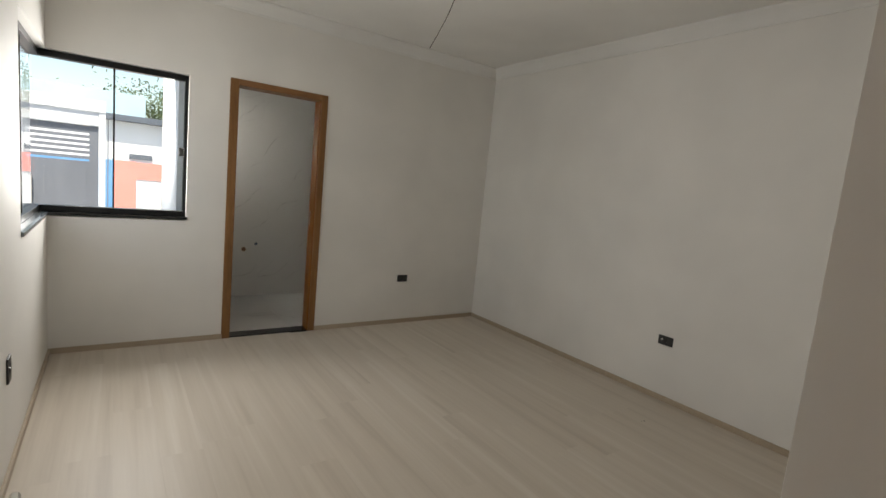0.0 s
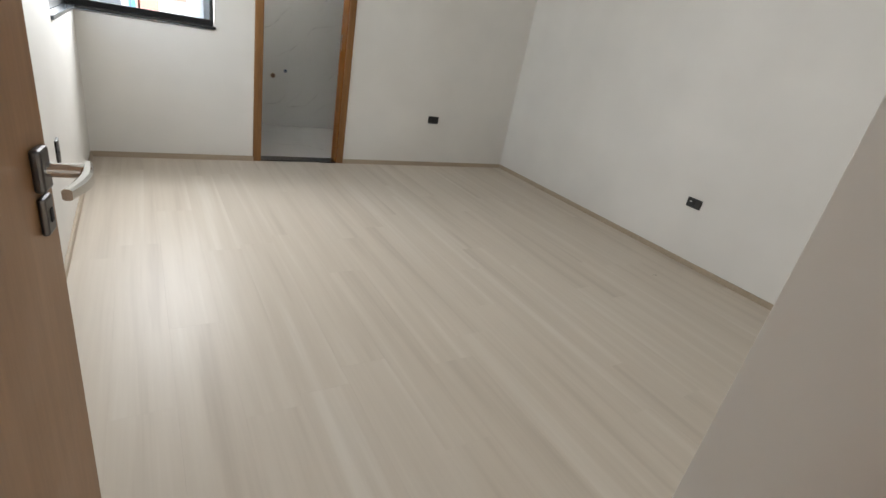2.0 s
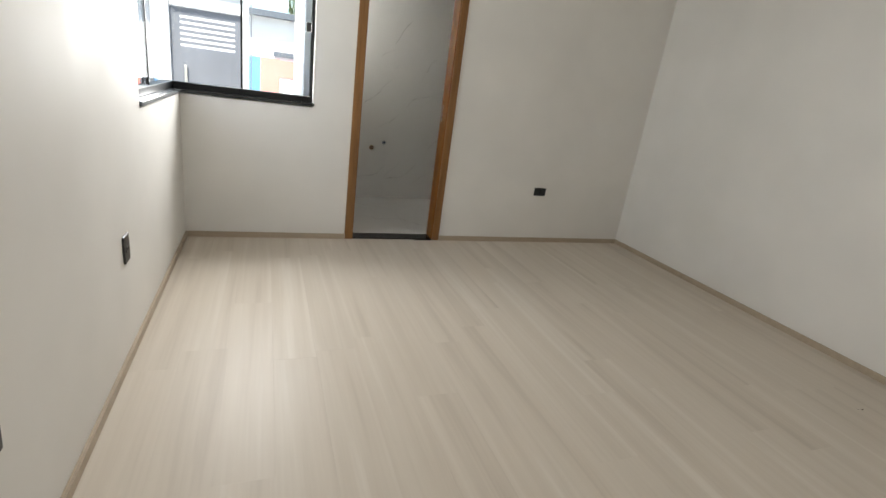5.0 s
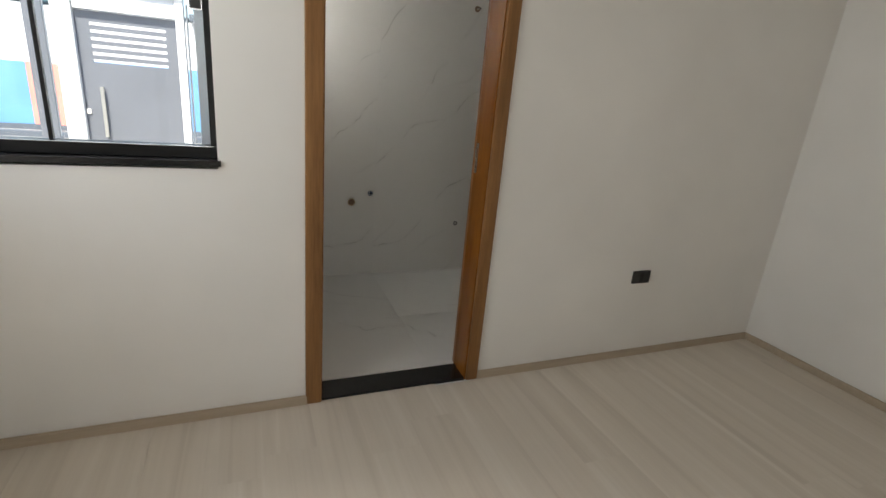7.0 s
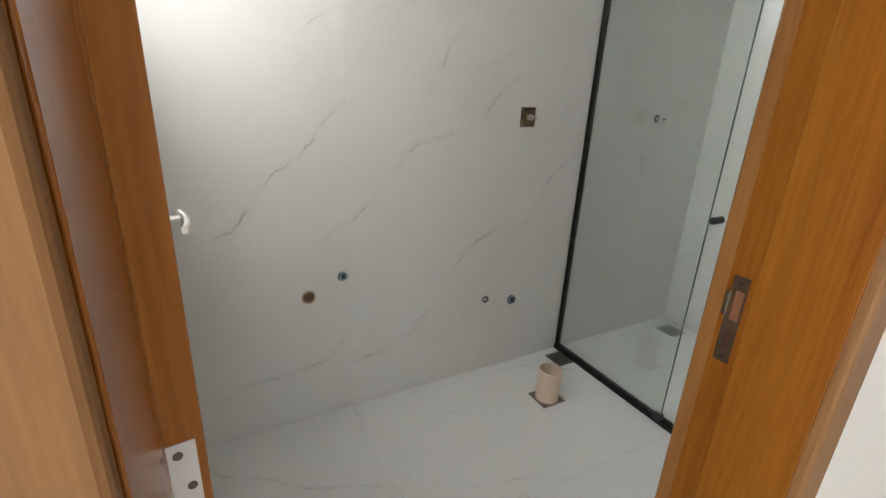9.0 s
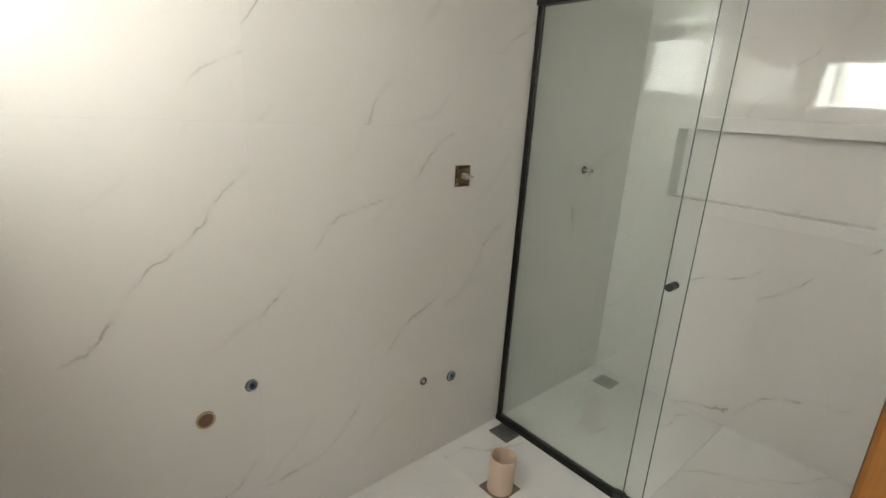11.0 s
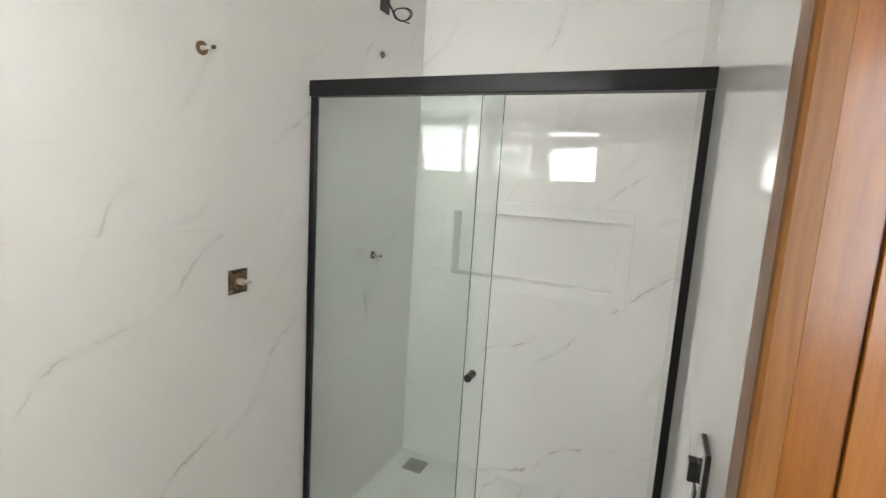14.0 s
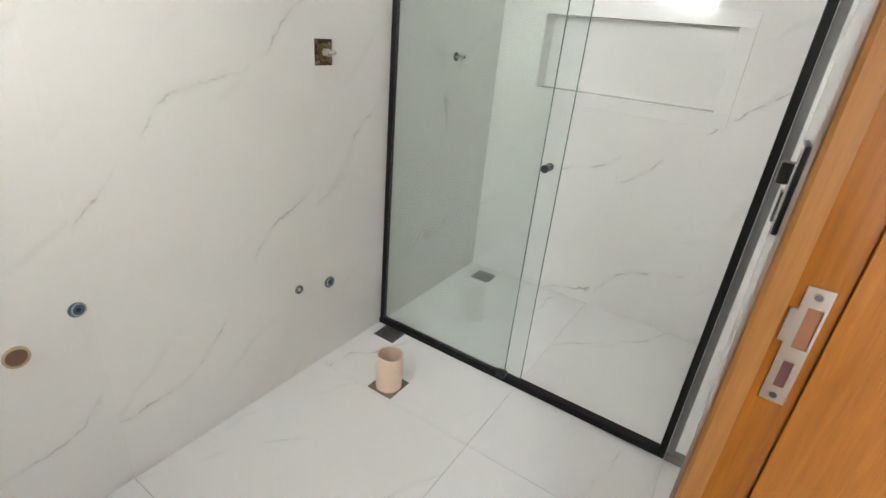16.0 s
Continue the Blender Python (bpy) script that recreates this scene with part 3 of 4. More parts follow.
def socket(m, label, holes, half=0.036, bow=0.0015):
    """A plate in the plane y = 0 that faces -y, 116 mm long."""
    s = thing("wall_socket", m, label, "socket", "wall sockets")
    part("plate", bowed_plate(0.058, half - bow, bow, 0.008), M["plastic"], s)
    ins = part("insert", one(-0.0125, 0.0125, -0.0098, -0.0075, -0.0225, 0.0225, 0.001), M["insert"], s)
    for dx in holes:
        part("pin_hole", rod(bmesh.new(), (0, -0.0104, dx), (0, -0.0095, dx), 0.0032, sides=10), M["dark"], ins)
    return s


socket(pose(2.877, 0, 0.477), "black rectangular socket plate low on the wall", (-0.01, 0.0, 0.01))
s = socket(pose(RX, -2.364, 0.462, 0, 0, -90), "black socket plate with a pale round spot", (-0.01, 0.0, 0.01))
part("contact", rod(bmesh.new(), (-0.026, -0.0092, 0.008), (-0.026, -0.0075, 0.008), 0.006, sides=12), M["white_plastic"], s)
socket(pose(0, -1.568, 0.477, 0, 90, 90), "black upright socket plate on the window wall", (-0.01, 0.0, 0.01), 0.041, 0.005)
socket(pose(0, -2.687, 0.47, 0, 90, 90), "black upright socket plate nearer the entrance", (-0.01, 0.0, 0.01), 0.041, 0.005)

sw = thing("light_switch", pose(2.19, BY0, 1.145), "chrome-faced black light switch beside the bathroom doorway", "switch")
part("base", one(-0.035, 0.035, 0.0, 0.007, -0.062, 0.062, 0.002), M["plastic"], sw)
plate = part("plate", one(-0.034, 0.034, 0.007, 0.0105, -0.061, 0.061, 0.0015), M["chrome"], sw, "chrome face plate")
part("rocker", one(-0.012, 0.012, 0.0105, 0.024, 0.004, 0.034, 0.002), M["plastic"], plate, "black rocker")
part("rocker", one(-0.012, 0.012, 0.0105, 0.0125, -0.05, -0.006, 0.001), M["plastic"], plate, "black rocker")


# ---- lamp wire ----
wire = thing("ceiling_wire", pose(1.93, -2.06, CZ), "thin bare lamp wire hanging from the ceiling", "wire")
tube("strand", [(0, 0, 0), (0.0, 0.05, -0.12), (0.0, 0.14, -0.31), (0.004, 0.27, -0.44), (0.0, 0.345, -0.512)], 0.0028, M["wire"], wire)
part("ceiling_cap", rod(bmesh.new(), (0, 0, -0.004), (0, 0, 0.0), 0.012, sides=16), M["white_plastic"], wire)


# ---- shower screen ----
screen = thing("shower_screen", Matrix.Identity(4), "shower screen of clear greenish glass in a black aluminium frame", "shower screen")
part("header", one(GX - 0.025, GX + 0.025, BY0 + 0.001, BY1 - 0.001, 1.832, 1.888, 0.003), FR, screen)
part("bottom_track", one(GX - 0.02, GX + 0.02, BY0 + 0.001, BY1 - 0.001, 0.0, 0.028, 0.003), FR, screen)
part("side_profile", one(GX - 0.011, GX + 0.011, BY0 + 0.001, BY0 + 0.024, 0.028, 1.832, 0.002), FR, screen)
part("side_profile", one(GX - 0.0135, GX + 0.0135, BY1 - 0.024, BY1 - 0.001, 0.028, 1.832, 0.002), FR, screen)
fixed = part("fixed_panel", one(GX - 0.012, GX - 0.004, 0.795, BY1 - 0.02, 0.026, 1.84), M["shower_glass"], screen, "fixed clear glass panel")
slide = part("sliding_panel", one(GX + 0.004, GX + 0.012, 0.728, BY1 - 0.024, 0.026, 1.84), M["shower_glass"], screen, "sliding clear glass panel, pushed open")
fixed.visible_shadow = slide.visible_shadow = False
edge_mat = material("green_glass_edge", (0.13, 0.18, 0.16), 0.2)
part("glass_edge", one(GX + 0.0035, GX + 0.0125, 0.7272, 0.7281, 0.028, 1.832), edge_mat, slide)
part("glass_edge", one(GX - 0.0125, GX - 0.0035, 0.7942, 0.7951, 0.028, 1.832), edge_mat, fixed)
bm = rod(bmesh.new(), (GX - 0.016, 0.777, 0.905), (GX + 0.038, 0.777, 0.905), 0.0135)
part("knob", bm, M["plastic"], slide, "black round pull knob")
part("guide", one(GX - 0.03, GX + 0.002, 0.785, 0.825, 0.022, 0.048, 0.003), M["plastic"], screen, "black plastic floor guide")

# ---- niche ----
niche = thing("shower_niche", Matrix.Identity(4), "recessed white stone shower niche with a mitred border", "niche", kind="structure")
part("niche_back", one(3.878, 3.889, NY0, NY1, NZ0, NZ1), M["white_stone"], niche)
for b in ((3.786, 3.878, NY0, NY1, NZ0, NZ0 + 0.012), (3.786, 3.878, NY0, NY1, NZ1 - 0.012, NZ1), (3.786, 3.878, NY0, NY0 + 0.012, NZ0 + 0.012, NZ1 - 0.012), (3.786, 3.878, NY1 - 0.012, NY1, NZ0 + 0.012, NZ1 - 0.012)):
    part("niche_side", one(*b), M["white_stone"], niche)
for b in ((NY0 - 0.05, NY1 + 0.05, NZ1 - 0.0122, NZ1 + 0.05), (NY0 - 0.05, NY1 + 0.05, NZ0 - 0.05, NZ0 + 0.0122), (NY0 - 0.05, NY0 + 0.0122, NZ0 + 0.0122, NZ1 - 0.0122), (NY1 - 0.0122, NY1 + 0.05, NZ0 + 0.0122, NZ1 - 0.0122)):
    part("niche_border", one(3.770, 3.7862, *b, 0.002), M["white_stone"], niche)


# ---- plumbing ----
def pipe_end(name, x, z, r, mats, label, core=None):
    p = thing(name, pose(x, BY1, z), label, "pipe")
    part("collar", ring(bmesh.new(), (0, 0, 0), (0, -1, 0), r, r * 0.8, 0.006), mats[0], p)
    part("bore", rod(bmesh.new(), (0, -0.002, 0), (0, -0.0006, 0), r * 0.82, sides=24), mats[1], p)
    if core:
        part("plug", rod(bmesh.new(), (0, -0.004, 0), (0, -0.0015, 0), r * 0.45, sides=20), core, p)
    return p


def threaded_end(x, z, r, label):
    """A bright metal thread in a blue plastic sleeve, set a little proud of the tile."""
    p = thing("water_pipe", pose(x, BY1, z), label, "pipe")
    part("sleeve", ring(bmesh.new(), (0, 0, 0), (0, -1, 0), r, r * 0.8, 0.0025), M["blue_plastic"], p, "blue plastic sleeve")
    part("thread", ring(bmesh.new(), (r * 0.08, 0, r * 0.06), (0.1, -1, 0.12), r * 0.88, r * 0.66, 0.008), M["chrome"], p, "bright threaded insert")
    part("bore", rod(bmesh.new(), (r * 0.08, -0.0035, r * 0.06), (r * 0.08, -0.0006, r * 0.06), r * 0.67, sides=24), M["blue_plastic"], p, "dark blue plug")
    part("plug_core", rod(bmesh.new(), (r * 0.1, -0.0048, r * 0.02), (r * 0.1, -0.003, r * 0.02), r * 0.3, sides=16), M["dark"], p)
    return p


# the bore is a flat brown disc, coloured for the pipe's shaded inside
pipe_end("drain_pipe", 1.612, 0.544, 0.0265, (M["drain_rim"], M["brown_mortar_and_bore"]), "open beige drain pipe end in the tiled wall")
threaded_end(1.745, 0.607, 0.0195, "water pipe end with a bright thread in a blue sleeve")
pipe_end("water_pipe", 2.418, 0.378, 0.017, (M["grey_plastic"], M["dark"]), "small grey water pipe end in the wall", M["steel"])
threaded_end(2.57, 0.348, 0.0235, "wider water pipe end in a blue sleeve near the floor")
pipe_end("shower_outlet", 3.372, 2.098, 0.014, (M["dark_steel"], M["chalk"]), "bare shower water outlet high on the wall")


def stop_valve(x, z, collar, hole, label):
    v = thing("stop_valve", pose(x, BY1, z), label, "valve", "bare valve stems")
    part("collar", ring(bmesh.new(), (0, 0, 0), (0, -1, 0), 0.019, 0.0155, 0.003), collar, v)
    part("bore", rod(bmesh.new(), (0, -0.002, 0), (0, -0.0006, 0), 0.0158, sides=24), hole, v)
    part("neck", rod(bmesh.new(), (0, -0.018, 0), (0, -0.001, 0), 0.006, 0.0075, 6), M["chalk"], v)
    part("stem", rod(bmesh.new(), (0, -0.042, 0), (0, -0.018, 0), 0.0042, sides=12), M["steel"], v)
    part("stem_tip", rod(bmesh.new(), (0, -0.050, 0), (0, -0.042, 0), 0.0056, 0.0056, 10), M["dark_steel"], v)
    return v


stop_valve(2.433, 1.88, M["brown_mortar_and_bore"], M["brown_mortar_and_bore"], "bare steel valve stem in a rough brown wall hole")
stop_valve(3.367, 1.19, M["dark_brass"], M["dark"], "bare steel valve stem in a dark wall collar")

cut = thing("wall_cutout", pose(2.561, BY1, 1.198), "square rough opening in the tile showing a valve body", "valve")
part("rough_back", one(-0.040, 0.040, 0.0058, 0.0078, -0.040, 0.040), M["clay"], cut)
bm = bmesh.new()
rnd = random.Random(4)
for k in range(26):
    a, b = rnd.uniform(-0.036, 0.036), rnd.uniform(-0.036, 0.036)
    if abs(a) > 0.018 or abs(b) > 0.02:
        r = bmesh.ops.create_icosphere(bm, subdivisions=1, radius=rnd.uniform(0.004, 0.009))
        for v in r["verts"]:
            v.co = Vector((a + v.co.x, 0.0045 + v.co.y * 0.5, b + v.co.z))
part("mortar_lump", bm, M["mortar"], cut)
part("valve_body", ring(bmesh.new(), (0.004, 0.006, 0.0), (0, -1, 0), 0.027, 0.017, 0.012), M["brass"], cut, "brass valve body")
part("valve_stem", rod(bmesh.new(), (0.008, -0.045, 0.002), (0.004, -0.012, 0.0), 0.005, 0.008, 10), M["chalk"], cut)
part("valve_nut", rod(bmesh.new(), (0.005, -0.022, 0.0), (0.004, 0.006, 0.0), 0.012, None, 6), M["chalk"], cut)

box_e = thing("electric_box", pose(3.375, BY1, 2.335), "black blank plate with looped shower cable", "electric plate")
part("plate", one(-0.036, 0.036, -0.008, 0.0, -0.058, 0.058, 0.002), M["plastic"], box_e)
loop = [(0.004, -0.008), (0.028, -0.036), (0.043, -0.062), (0.060, -0.080), (0.088, -0.083), (0.112, -0.070), (0.120, -0.048), (0.104, -0.033),
        (0.075, -0.032), (0.046, -0.042), (0.040, -0.060), (0.055, -0.078), (0.080, -0.086), (0.112, -0.093)]
for grow, lift, last in ((1.0, 0.0, 14), (0.93, -0.002, 13)):
    tube("cable", [(0.5 * h * grow, -0.006 - 0.85 * h * grow, zz + lift) for h, zz in loop[:last]], 0.0028, M["cable"], box_e)

wc = thing("toilet_pipe", pose(2.575, 1.14, 0), "upright beige sewer pipe stub in a square floor cutout", "pipe")
part("stub", ring(bmesh.new(), (0, 0, 0.0), (0.02, 0, 1), 0.051, 0.0465, 0.15, 40), M["pvc"], wc, smooth=False)
part("cutout", one(-0.060, 0.060, -0.057, 0.057, -0.004, 0.0022), M["mortar"], wc, "dark mortar in the cutout")


M["drain_steel"] = material("dull_drain_steel", (0.34, 0.33, 0.31), 0.38, 1.0)


def floor_drain(x, y, turn):
    d = thing("floor_drain", pose(x, y, 0, 0, 0, turn), "square stainless steel floor drain with a perforated grate", "drain", "floor drains")
    part("rim", many((-0.056, 0.056, -0.056, -0.046, -0.004, 0.003), (-0.056, 0.056, 0.046, 0.056, -0.004, 0.003), (-0.056, -0.046, -0.046, 0.046, -0.004, 0.003), (0.046, 0.056, -0.046, 0.046, -0.004, 0.003)), M["drain_steel"], d)
    g = part("grate", one(-0.046, 0.046, -0.046, 0.046, -0.004, 0.0015), M["drain_steel"], d)
    bm = bmesh.new()
    for k in range(3):
        for i in range(6 * k + 6):
            a = 2 * math.pi * i / (6 * k + 6)
            r = 0.011 + k * 0.011
            rod(bm, (r * math.cos(a), r * math.sin(a), 0.001), (r * math.cos(a), r * math.sin(a), 0.0022), 0.0026, sides=8)
    part("grate_hole", bm, M["dark"], g)
    return d


floor_drain(2.852, 1.358, 0)
floor_drain(3.656, 1.313, 0)

# ---- outdoors ----
M["paving"] = painted("pale_concrete", (0.42, 0.41, 0.39), 0.85, 0.6, 0.12)
M["gate"] = painted("grey_gate_paint", (0.14, 0.155, 0.185), 0.45, 0.2, 0.08)
M["blue"] = painted("blue_facade_paint", (0.11, 0.29, 0.55), 0.7, 0.4, 0.06)
M["red"] = painted("red_facade_paint", (0.78, 0.26, 0.22), 0.7, 0.4, 0.06)
M["pale_blue"] = painted("pale_blue_facade_paint", (0.40, 0.56, 0.66), 0.7, 0.4, 0.05)
M["trim_dark"] = painted("dark_roof_trim", (0.09, 0.11, 0.14), 0.6, 0.4, 0.1)
M["bark"] = painted("bark", (0.10, 0.075, 0.055), 0.9, 0.9, 0.3)
leafm = material("leaf_green", (0.06, 0.10, 0.03), 0.5)
n = Nodes(leafm)
n.color(n.ramp(n.add("NewGeometry").outputs["Random Per Island"], (0.0, (0.035, 0.065, 0.02)), (1.0, (0.10, 0.14, 0.05))))
M["leaf_green"] = leafm
GZ = -0.22
structure("ground", one(-150, 150, -150, 250, GZ - 0.2, GZ), M["paving"], "pale concrete ground and pavement outside", "ground")
structure("kerb", one(-40, 40, 10.6, 10.8, GZ - 0.05, GZ + 0.12, 0.01), M["trim_dark"], "dark kerb along the street", "kerb")
structure("wall_boundary", one(-3.2, -3.05, -9, 5.0, GZ, 2.3), M["outer"], "white rendered boundary wall of the yard", "wall")

gate = thing("gate", pose(0, 5.5, 0), "dark grey metal gate with slots and a steel bar handle", "gate")
GX0, GX1, GT = -0.87, 0.18, 1.895
bm = bmesh.new()
slots_low = [-0.147 + 0.0745 * i for i in range(6)]
slots_high = [1.345 + 0.083 * i for i in range(6)]
zprev = -0.21
for z in slots_low + slots_high:
    box(bm, -0.735, 0.06, -0.02, 0.02, zprev, z - 0.017)
    zprev = z + 0.017
box(bm, -0.735, 0.06, -0.02, 0.02, zprev, GT)
box(bm, GX0, -0.735, -0.02, 0.02, -0.21, GT)
box(bm, 0.06, GX1, -0.02, 0.02, -0.21, GT)
part("gate_leaf", bm, M["gate"], gate)
part("bar_handle", many((-0.69, -0.65, -0.075, -0.05, 0.45, 1.05), (-0.68, -0.66, -0.05, -0.02, 0.5, 0.53), (-0.68, -0.66, -0.05, -0.02, 0.97, 1.0), bevel=0.003), M["steel"], gate, "bright steel bar handle")
part("lock", many((-0.86, -0.815, -0.04, -0.02, 0.72, 0.78), bevel=0.004), M["white_plastic"], gate, "small pale lock")
structure("gate_pillar_a", many((-1.07, GX0 - 0.005, 5.4, 5.6, GZ, 2.12), bevel=0.004), M["outer"], "white rendered gate pillar", "pillar")
structure("gate_pillar_b", many((GX1 + 0.005, 0.275, 5.4, 5.6, GZ, 2.12), bevel=0.004), M["outer"], "white rendered gate pillar", "pillar")
structure("gate_lintel", many((-1.07, 0.275, 5.38, 5.62, 2.12, 2.3), (-0.86, 0.18, 5.42, 5.58, 1.905, 2.12), bevel=0.004), M["outer"], "white rendered lintel over the gate", "lintel")
structure("post_dark", many((-1.30, -1.12, 5.3, 5.39, GZ, 2.3), bevel=0.004), M["gate"], "dark grey metal gate post", "post")
structure("post_thin", many((0.30, 0.315, 5.45, 5.55, GZ, 2.1), bevel=0.002), M["gate"], "thin dark metal post beside the gate", "post")

house = thing("street_house", pose(0, 12, 0), "white street house with blue and red painted base", "house")
part("wall", one(-14, 12, 0.0, 5, GZ, 2.42), M["outer"], house)
part("blue_base", many((-14, -3.5, -0.03, 0.0, -0.1, 1.23), (-2.4, 0.40, -0.03, 0.0, -0.1, 1.36), bevel=0.003), M["blue"], house, "blue painted base")
part("red_base", one(-3.5, -2.4, -0.03, 0.0, -0.1, 1.23, 0.003), M["red"], house, "red painted base")
part("red_base", one(0.40, 0.92, -0.03, 0.0, -0.1, 1.36, 0.003), M["red"], house, "red painted base")
part("red_base", one(0.92, 1.70, -0.03, 0.0, 0.86, 1.34, 0.003), M["red"], house, "red painted base")
part("plinth", one(-14, 12, -0.06, 0.0, GZ, -0.1, 0.003), M["trim_dark"], house)
part("roof_trim", one(-0.2, 12, -0.35, 5.2, 2.42, 2.58, 0.01), M["trim_dark"], house, "dark roof edge")
part("upper_wall", one(-5, 1.15, 0.6, 5, 2.58, 3.25), M["pale_blue"], house, "pale blue upper wall")
for x in (0.75, 3.2, -5.5):
    part("window", one(x, x + 0.55, -0.05, 0.0, 1.42, 1.56, 0.003), M["trim_dark"], house)


def tree(x, y, h, seed):
    t = thing("tree", pose(x, y, GZ), "leafy green street tree behind the roofs", "tree", "street trees")
    rnd = random.Random(seed)
    bm = rod(bmesh.new(), (0, 0, 0), (0.1, 0, h * 0.55), 0.16, 0.09, 10)
    tips = []
    for k in range(9):
        a, l = k * 0.7 + rnd.random(), rnd.uniform(0.9, 1.9)
        p0 = Vector((0.1 * k / 9, 0, h * (0.35 + 0.022 * k)))
        p1 = p0 + Vector((math.cos(a) * l, math.sin(a) * l, rnd.uniform(0.5, 1.6)))
        rod(bm, p0, p1, 0.05, 0.018, 7)
        tips.append(p1)
        tips.append((p0 + p1) / 2 + Vector((0, 0, 0.3)))
    part("trunk", bm, M["bark"], t)
    verts, faces = [], []
    for p in tips:
        for i in range(230):
            c = p + Vector((rnd.gauss(0, 0.5), rnd.gauss(0, 0.5), rnd.gauss(0, 0.38)))
            u = Vector((rnd.gauss(0, 1), rnd.gauss(0, 1), rnd.gauss(0, 1))).normalized()
            w = u.orthogonal().normalized()
            s = rnd.uniform(0.045, 0.085)
            b = len(verts)
            verts += [c - u * s, c + w * s * 0.5, c + u * s, c - w * s * 0.5]
            faces.append((b, b + 1, b + 2, b + 3))
    me = bpy.data.meshes.new("crown")
    me.from_pydata(verts, [], faces)
    me.materials.append(M["leaf_green"])
    ob = new("crown", me)
    ob.parent = t
    return t


tree(2.2, 19, 5.6, 3)
tree(-3.6, 20, 5.2, 5)
tree(4.8, 22, 5.5, 8)


def crumb(x, y, r, seed):
    """An uneven chip of debris lying on the floor."""
    rng = random.Random(seed)
    bm = bmesh.new()
    bmesh.ops.create_icosphere(bm, subdivisions=1, radius=r)
    for v in bm.verts:
        v.co = Vector((v.co.x * rng.uniform(0.8, 1.5), v.co.y * rng.uniform(0.7, 1.2), max(0.0, v.co.z * 0.6 + r * 0.4)))
    ob = part("debris_crumb", bm, M["clay"])
    ob.location = (x, y, 0.0005)
    return tagged(ob, "tiny dark crumb of debris on the laminate floor", "debris", "crumbs on the floor")


crumb(3.39, -2.56, 0.005, 3)
crumb(3.372, -2.552, 0.003, 8)

# ---- floor planks and tiles, last ----
def pieces(cells, name, mat, parent, maker):
    for c in cells:
        me_bm = maker(*c)
        part(name, me_bm, mat, parent)


PW, PL = 0.193, 1.29
rnd = random.Random(11)
x = 0.0
plank_cells = []
while x < RX - 0.001:
    x1 = min(x + PW, RX)
    y_start = -6.2
    yy = y_start + (rnd.random() - 1) * PL
    while yy < 0:
        a, b = max(yy, y_start), min(yy + PL, 0.0)
        if x >= 1.05:
            a = max(a, BACK)
        if b - a > 0.02:
            plank_cells.append((x + 0.00012, x1 - 0.00012, a + 0.00012, b - 0.00012))
        yy += PL
    x = x1


def plank(x0, x1, y0, y1):
    bm = one(x0, x1, y0, y1, -0.007, 0.0)
    return bm


pieces(plank_cells, "plank", M["laminate"], floor, plank)


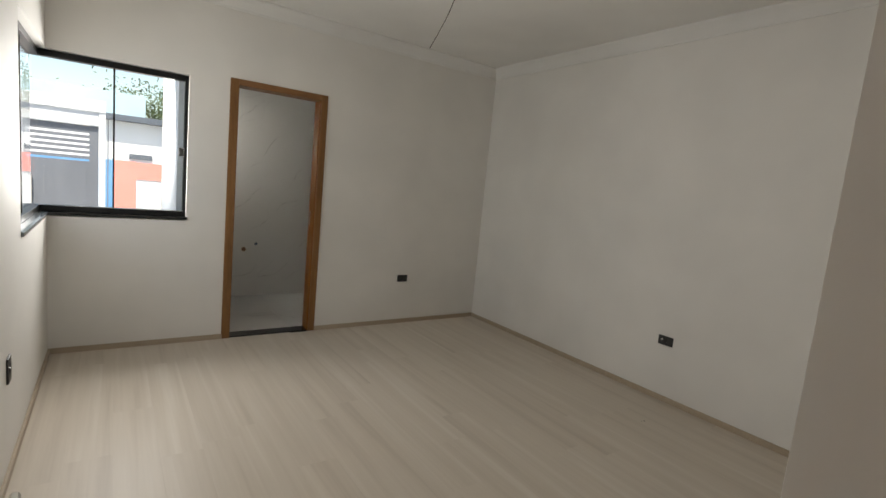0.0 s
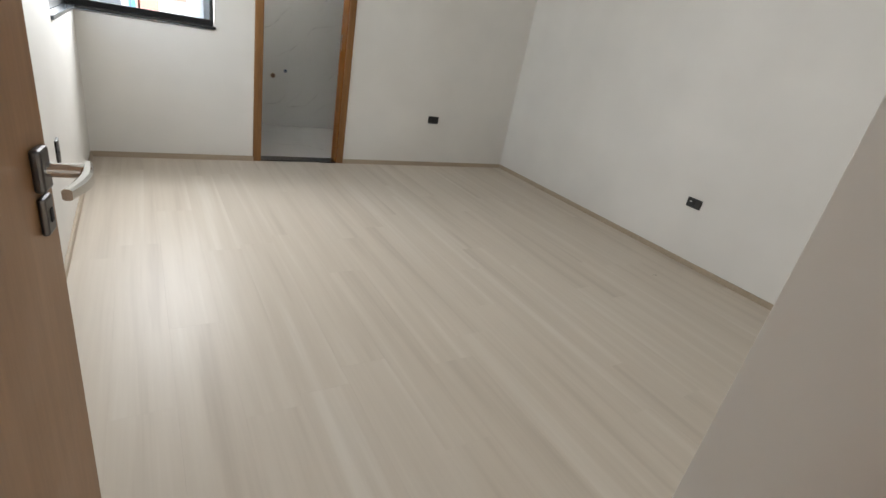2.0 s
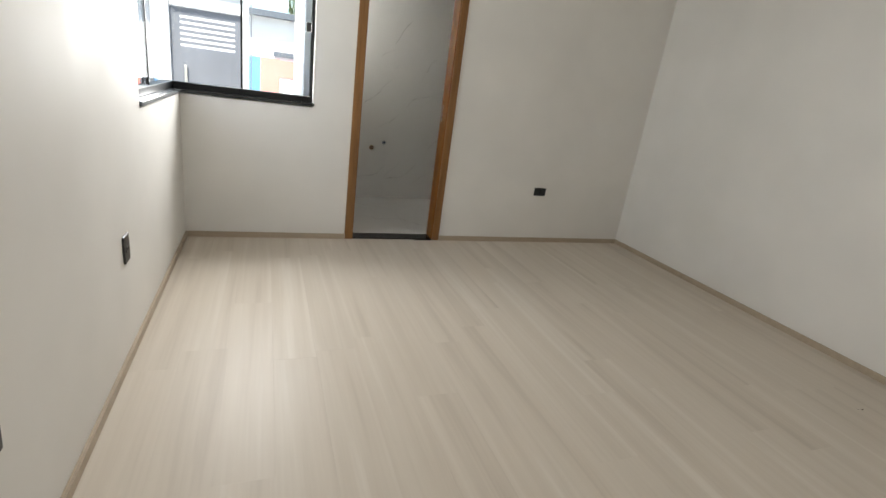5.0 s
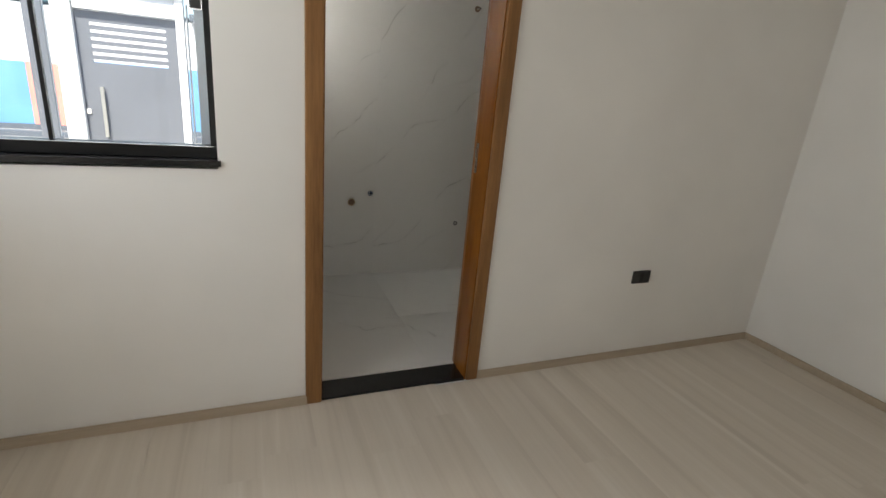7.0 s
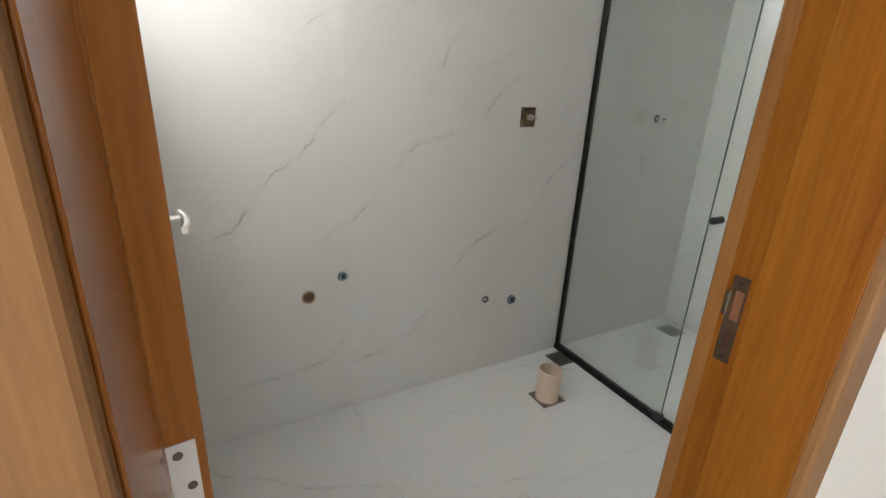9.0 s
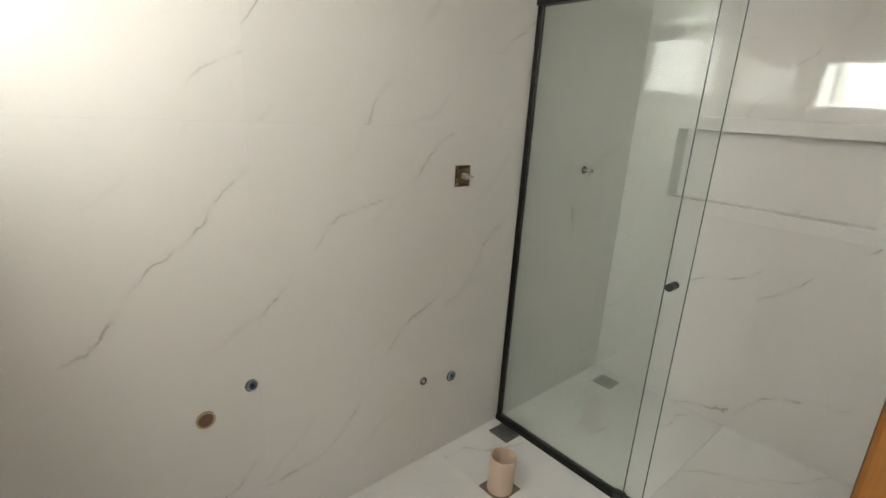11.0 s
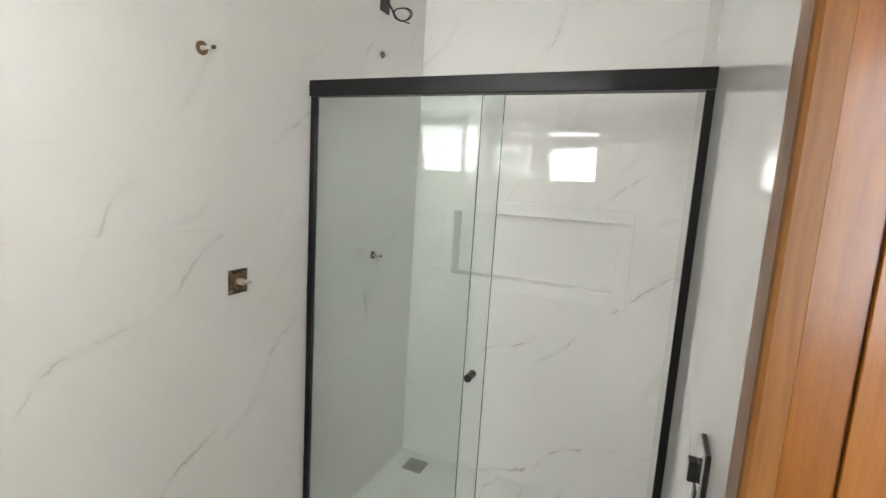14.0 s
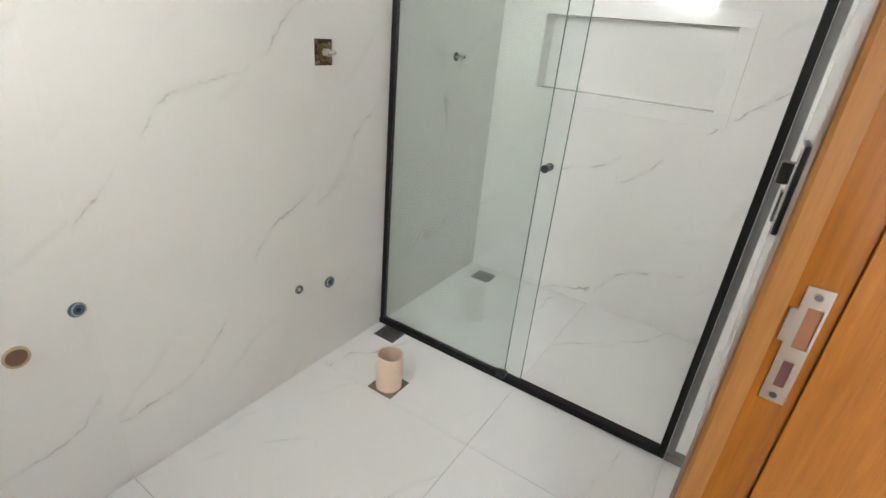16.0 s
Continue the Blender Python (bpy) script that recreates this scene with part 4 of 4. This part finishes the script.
def slab(bm, us, vs, holes, place, lo, hi):
    """One joined slab between the outer cuts, open where a hole lies; place turns (u, v, depth) into a point."""
    def inside(u, v):
        return any(a0 < u < a1 and b0 < v < b1 for a0, a1, b0, b1 in holes)
    grid = {}

    def vert(u, v, d):
        if (u, v, d) not in grid:
            grid[u, v, d] = bm.verts.new(place(u, v, d))
        return grid[u, v, d]
    solid = {(i, j) for i in range(len(us) - 1) for j in range(len(vs) - 1) if not inside((us[i] + us[i + 1]) / 2, (vs[j] + vs[j + 1]) / 2)}
    for i, j in solid:
        ring_uv = [(us[i], vs[j]), (us[i + 1], vs[j]), (us[i + 1], vs[j + 1]), (us[i], vs[j + 1])]
        bm.faces.new([vert(u, v, hi) for u, v in ring_uv])
        bm.faces.new([vert(u, v, lo) for u, v in reversed(ring_uv)])
        for k, (di, dj) in enumerate(((0, -1), (1, 0), (0, 1), (-1, 0))):
            if (i + di, j + dj) not in solid:
                p, q = ring_uv[k], ring_uv[(k + 1) % 4]
                bm.faces.new((vert(*p, lo), vert(*q, lo), vert(*q, hi), vert(*p, hi)))
    bmesh.ops.recalc_face_normals(bm, faces=bm.faces)
    return bool(solid)


def tiles(parent, axis, face, back, u_cuts, v_cuts, holes, mat, gap=0.0001):
    lo, hi = min(face, back), max(face, back)
    place = {"y": lambda u, v, d: (u, d, v), "x": lambda u, v, d: (d, u, v), "z": lambda u, v, d: (u, v, d)}[axis]
    for u0, u1 in zip(u_cuts, u_cuts[1:]):
        for v0, v1 in zip(v_cuts, v_cuts[1:]):
            p0, p1, q0, q1 = u0 + gap, u1 - gap, v0 + gap, v1 - gap
            near = [h for h in holes if h[0] < p1 and h[1] > p0 and h[2] < q1 and h[3] > q0]
            us = sorted({p0, p1} | {min(max(e, p0), p1) for h in near for e in h[:2]})
            vs = sorted({q0, q1} | {min(max(e, q0), q1) for h in near for e in h[2:]})
            bm = bmesh.new()
            if slab(bm, us, vs, near, place, lo, hi):
                part("tile", bm, mat, parent)
            else:
                bm.free()


ZC = [0.0, 1.375, CZ]
XC = [BX0, 1.037, 1.774, 2.511, 3.248, BX1]
tiles(wall_bath_north, "y", BY1, BY1 + 0.0075, XC, ZC, [(2.521, 2.601, 1.158, 1.238)], M["tile"])
tiles(wall_bath_south, "y", BY0, NW + 0.0015, [BX0, DX0, DX1, 2.511, 3.248, BX1], ZC, [(DX0 - 0.02, DX1 + 0.02, 0, DZ + 0.02)], M["tile"])
tiles(wall_bath_east, "x", BX1, BX1 + 0.0075, [BY0, 0.735, BY1], ZC, [(NY0, NY1, NZ0, NZ1)], M["tile"])
tiles(wall_bath_west, "x", BX0, BX0 - 0.0075, [BY0, 0.735, BY1], ZC, [(VY0, VY1, VZ0, VZ1)], M["tile"])
tiles(floor_bath, "z", 0.0, -0.0075, [BX0, 1.037, 1.774, 2.511, BX1], [BY0, 0.735, BY1], [], M["floor_tile"], 0.0008)
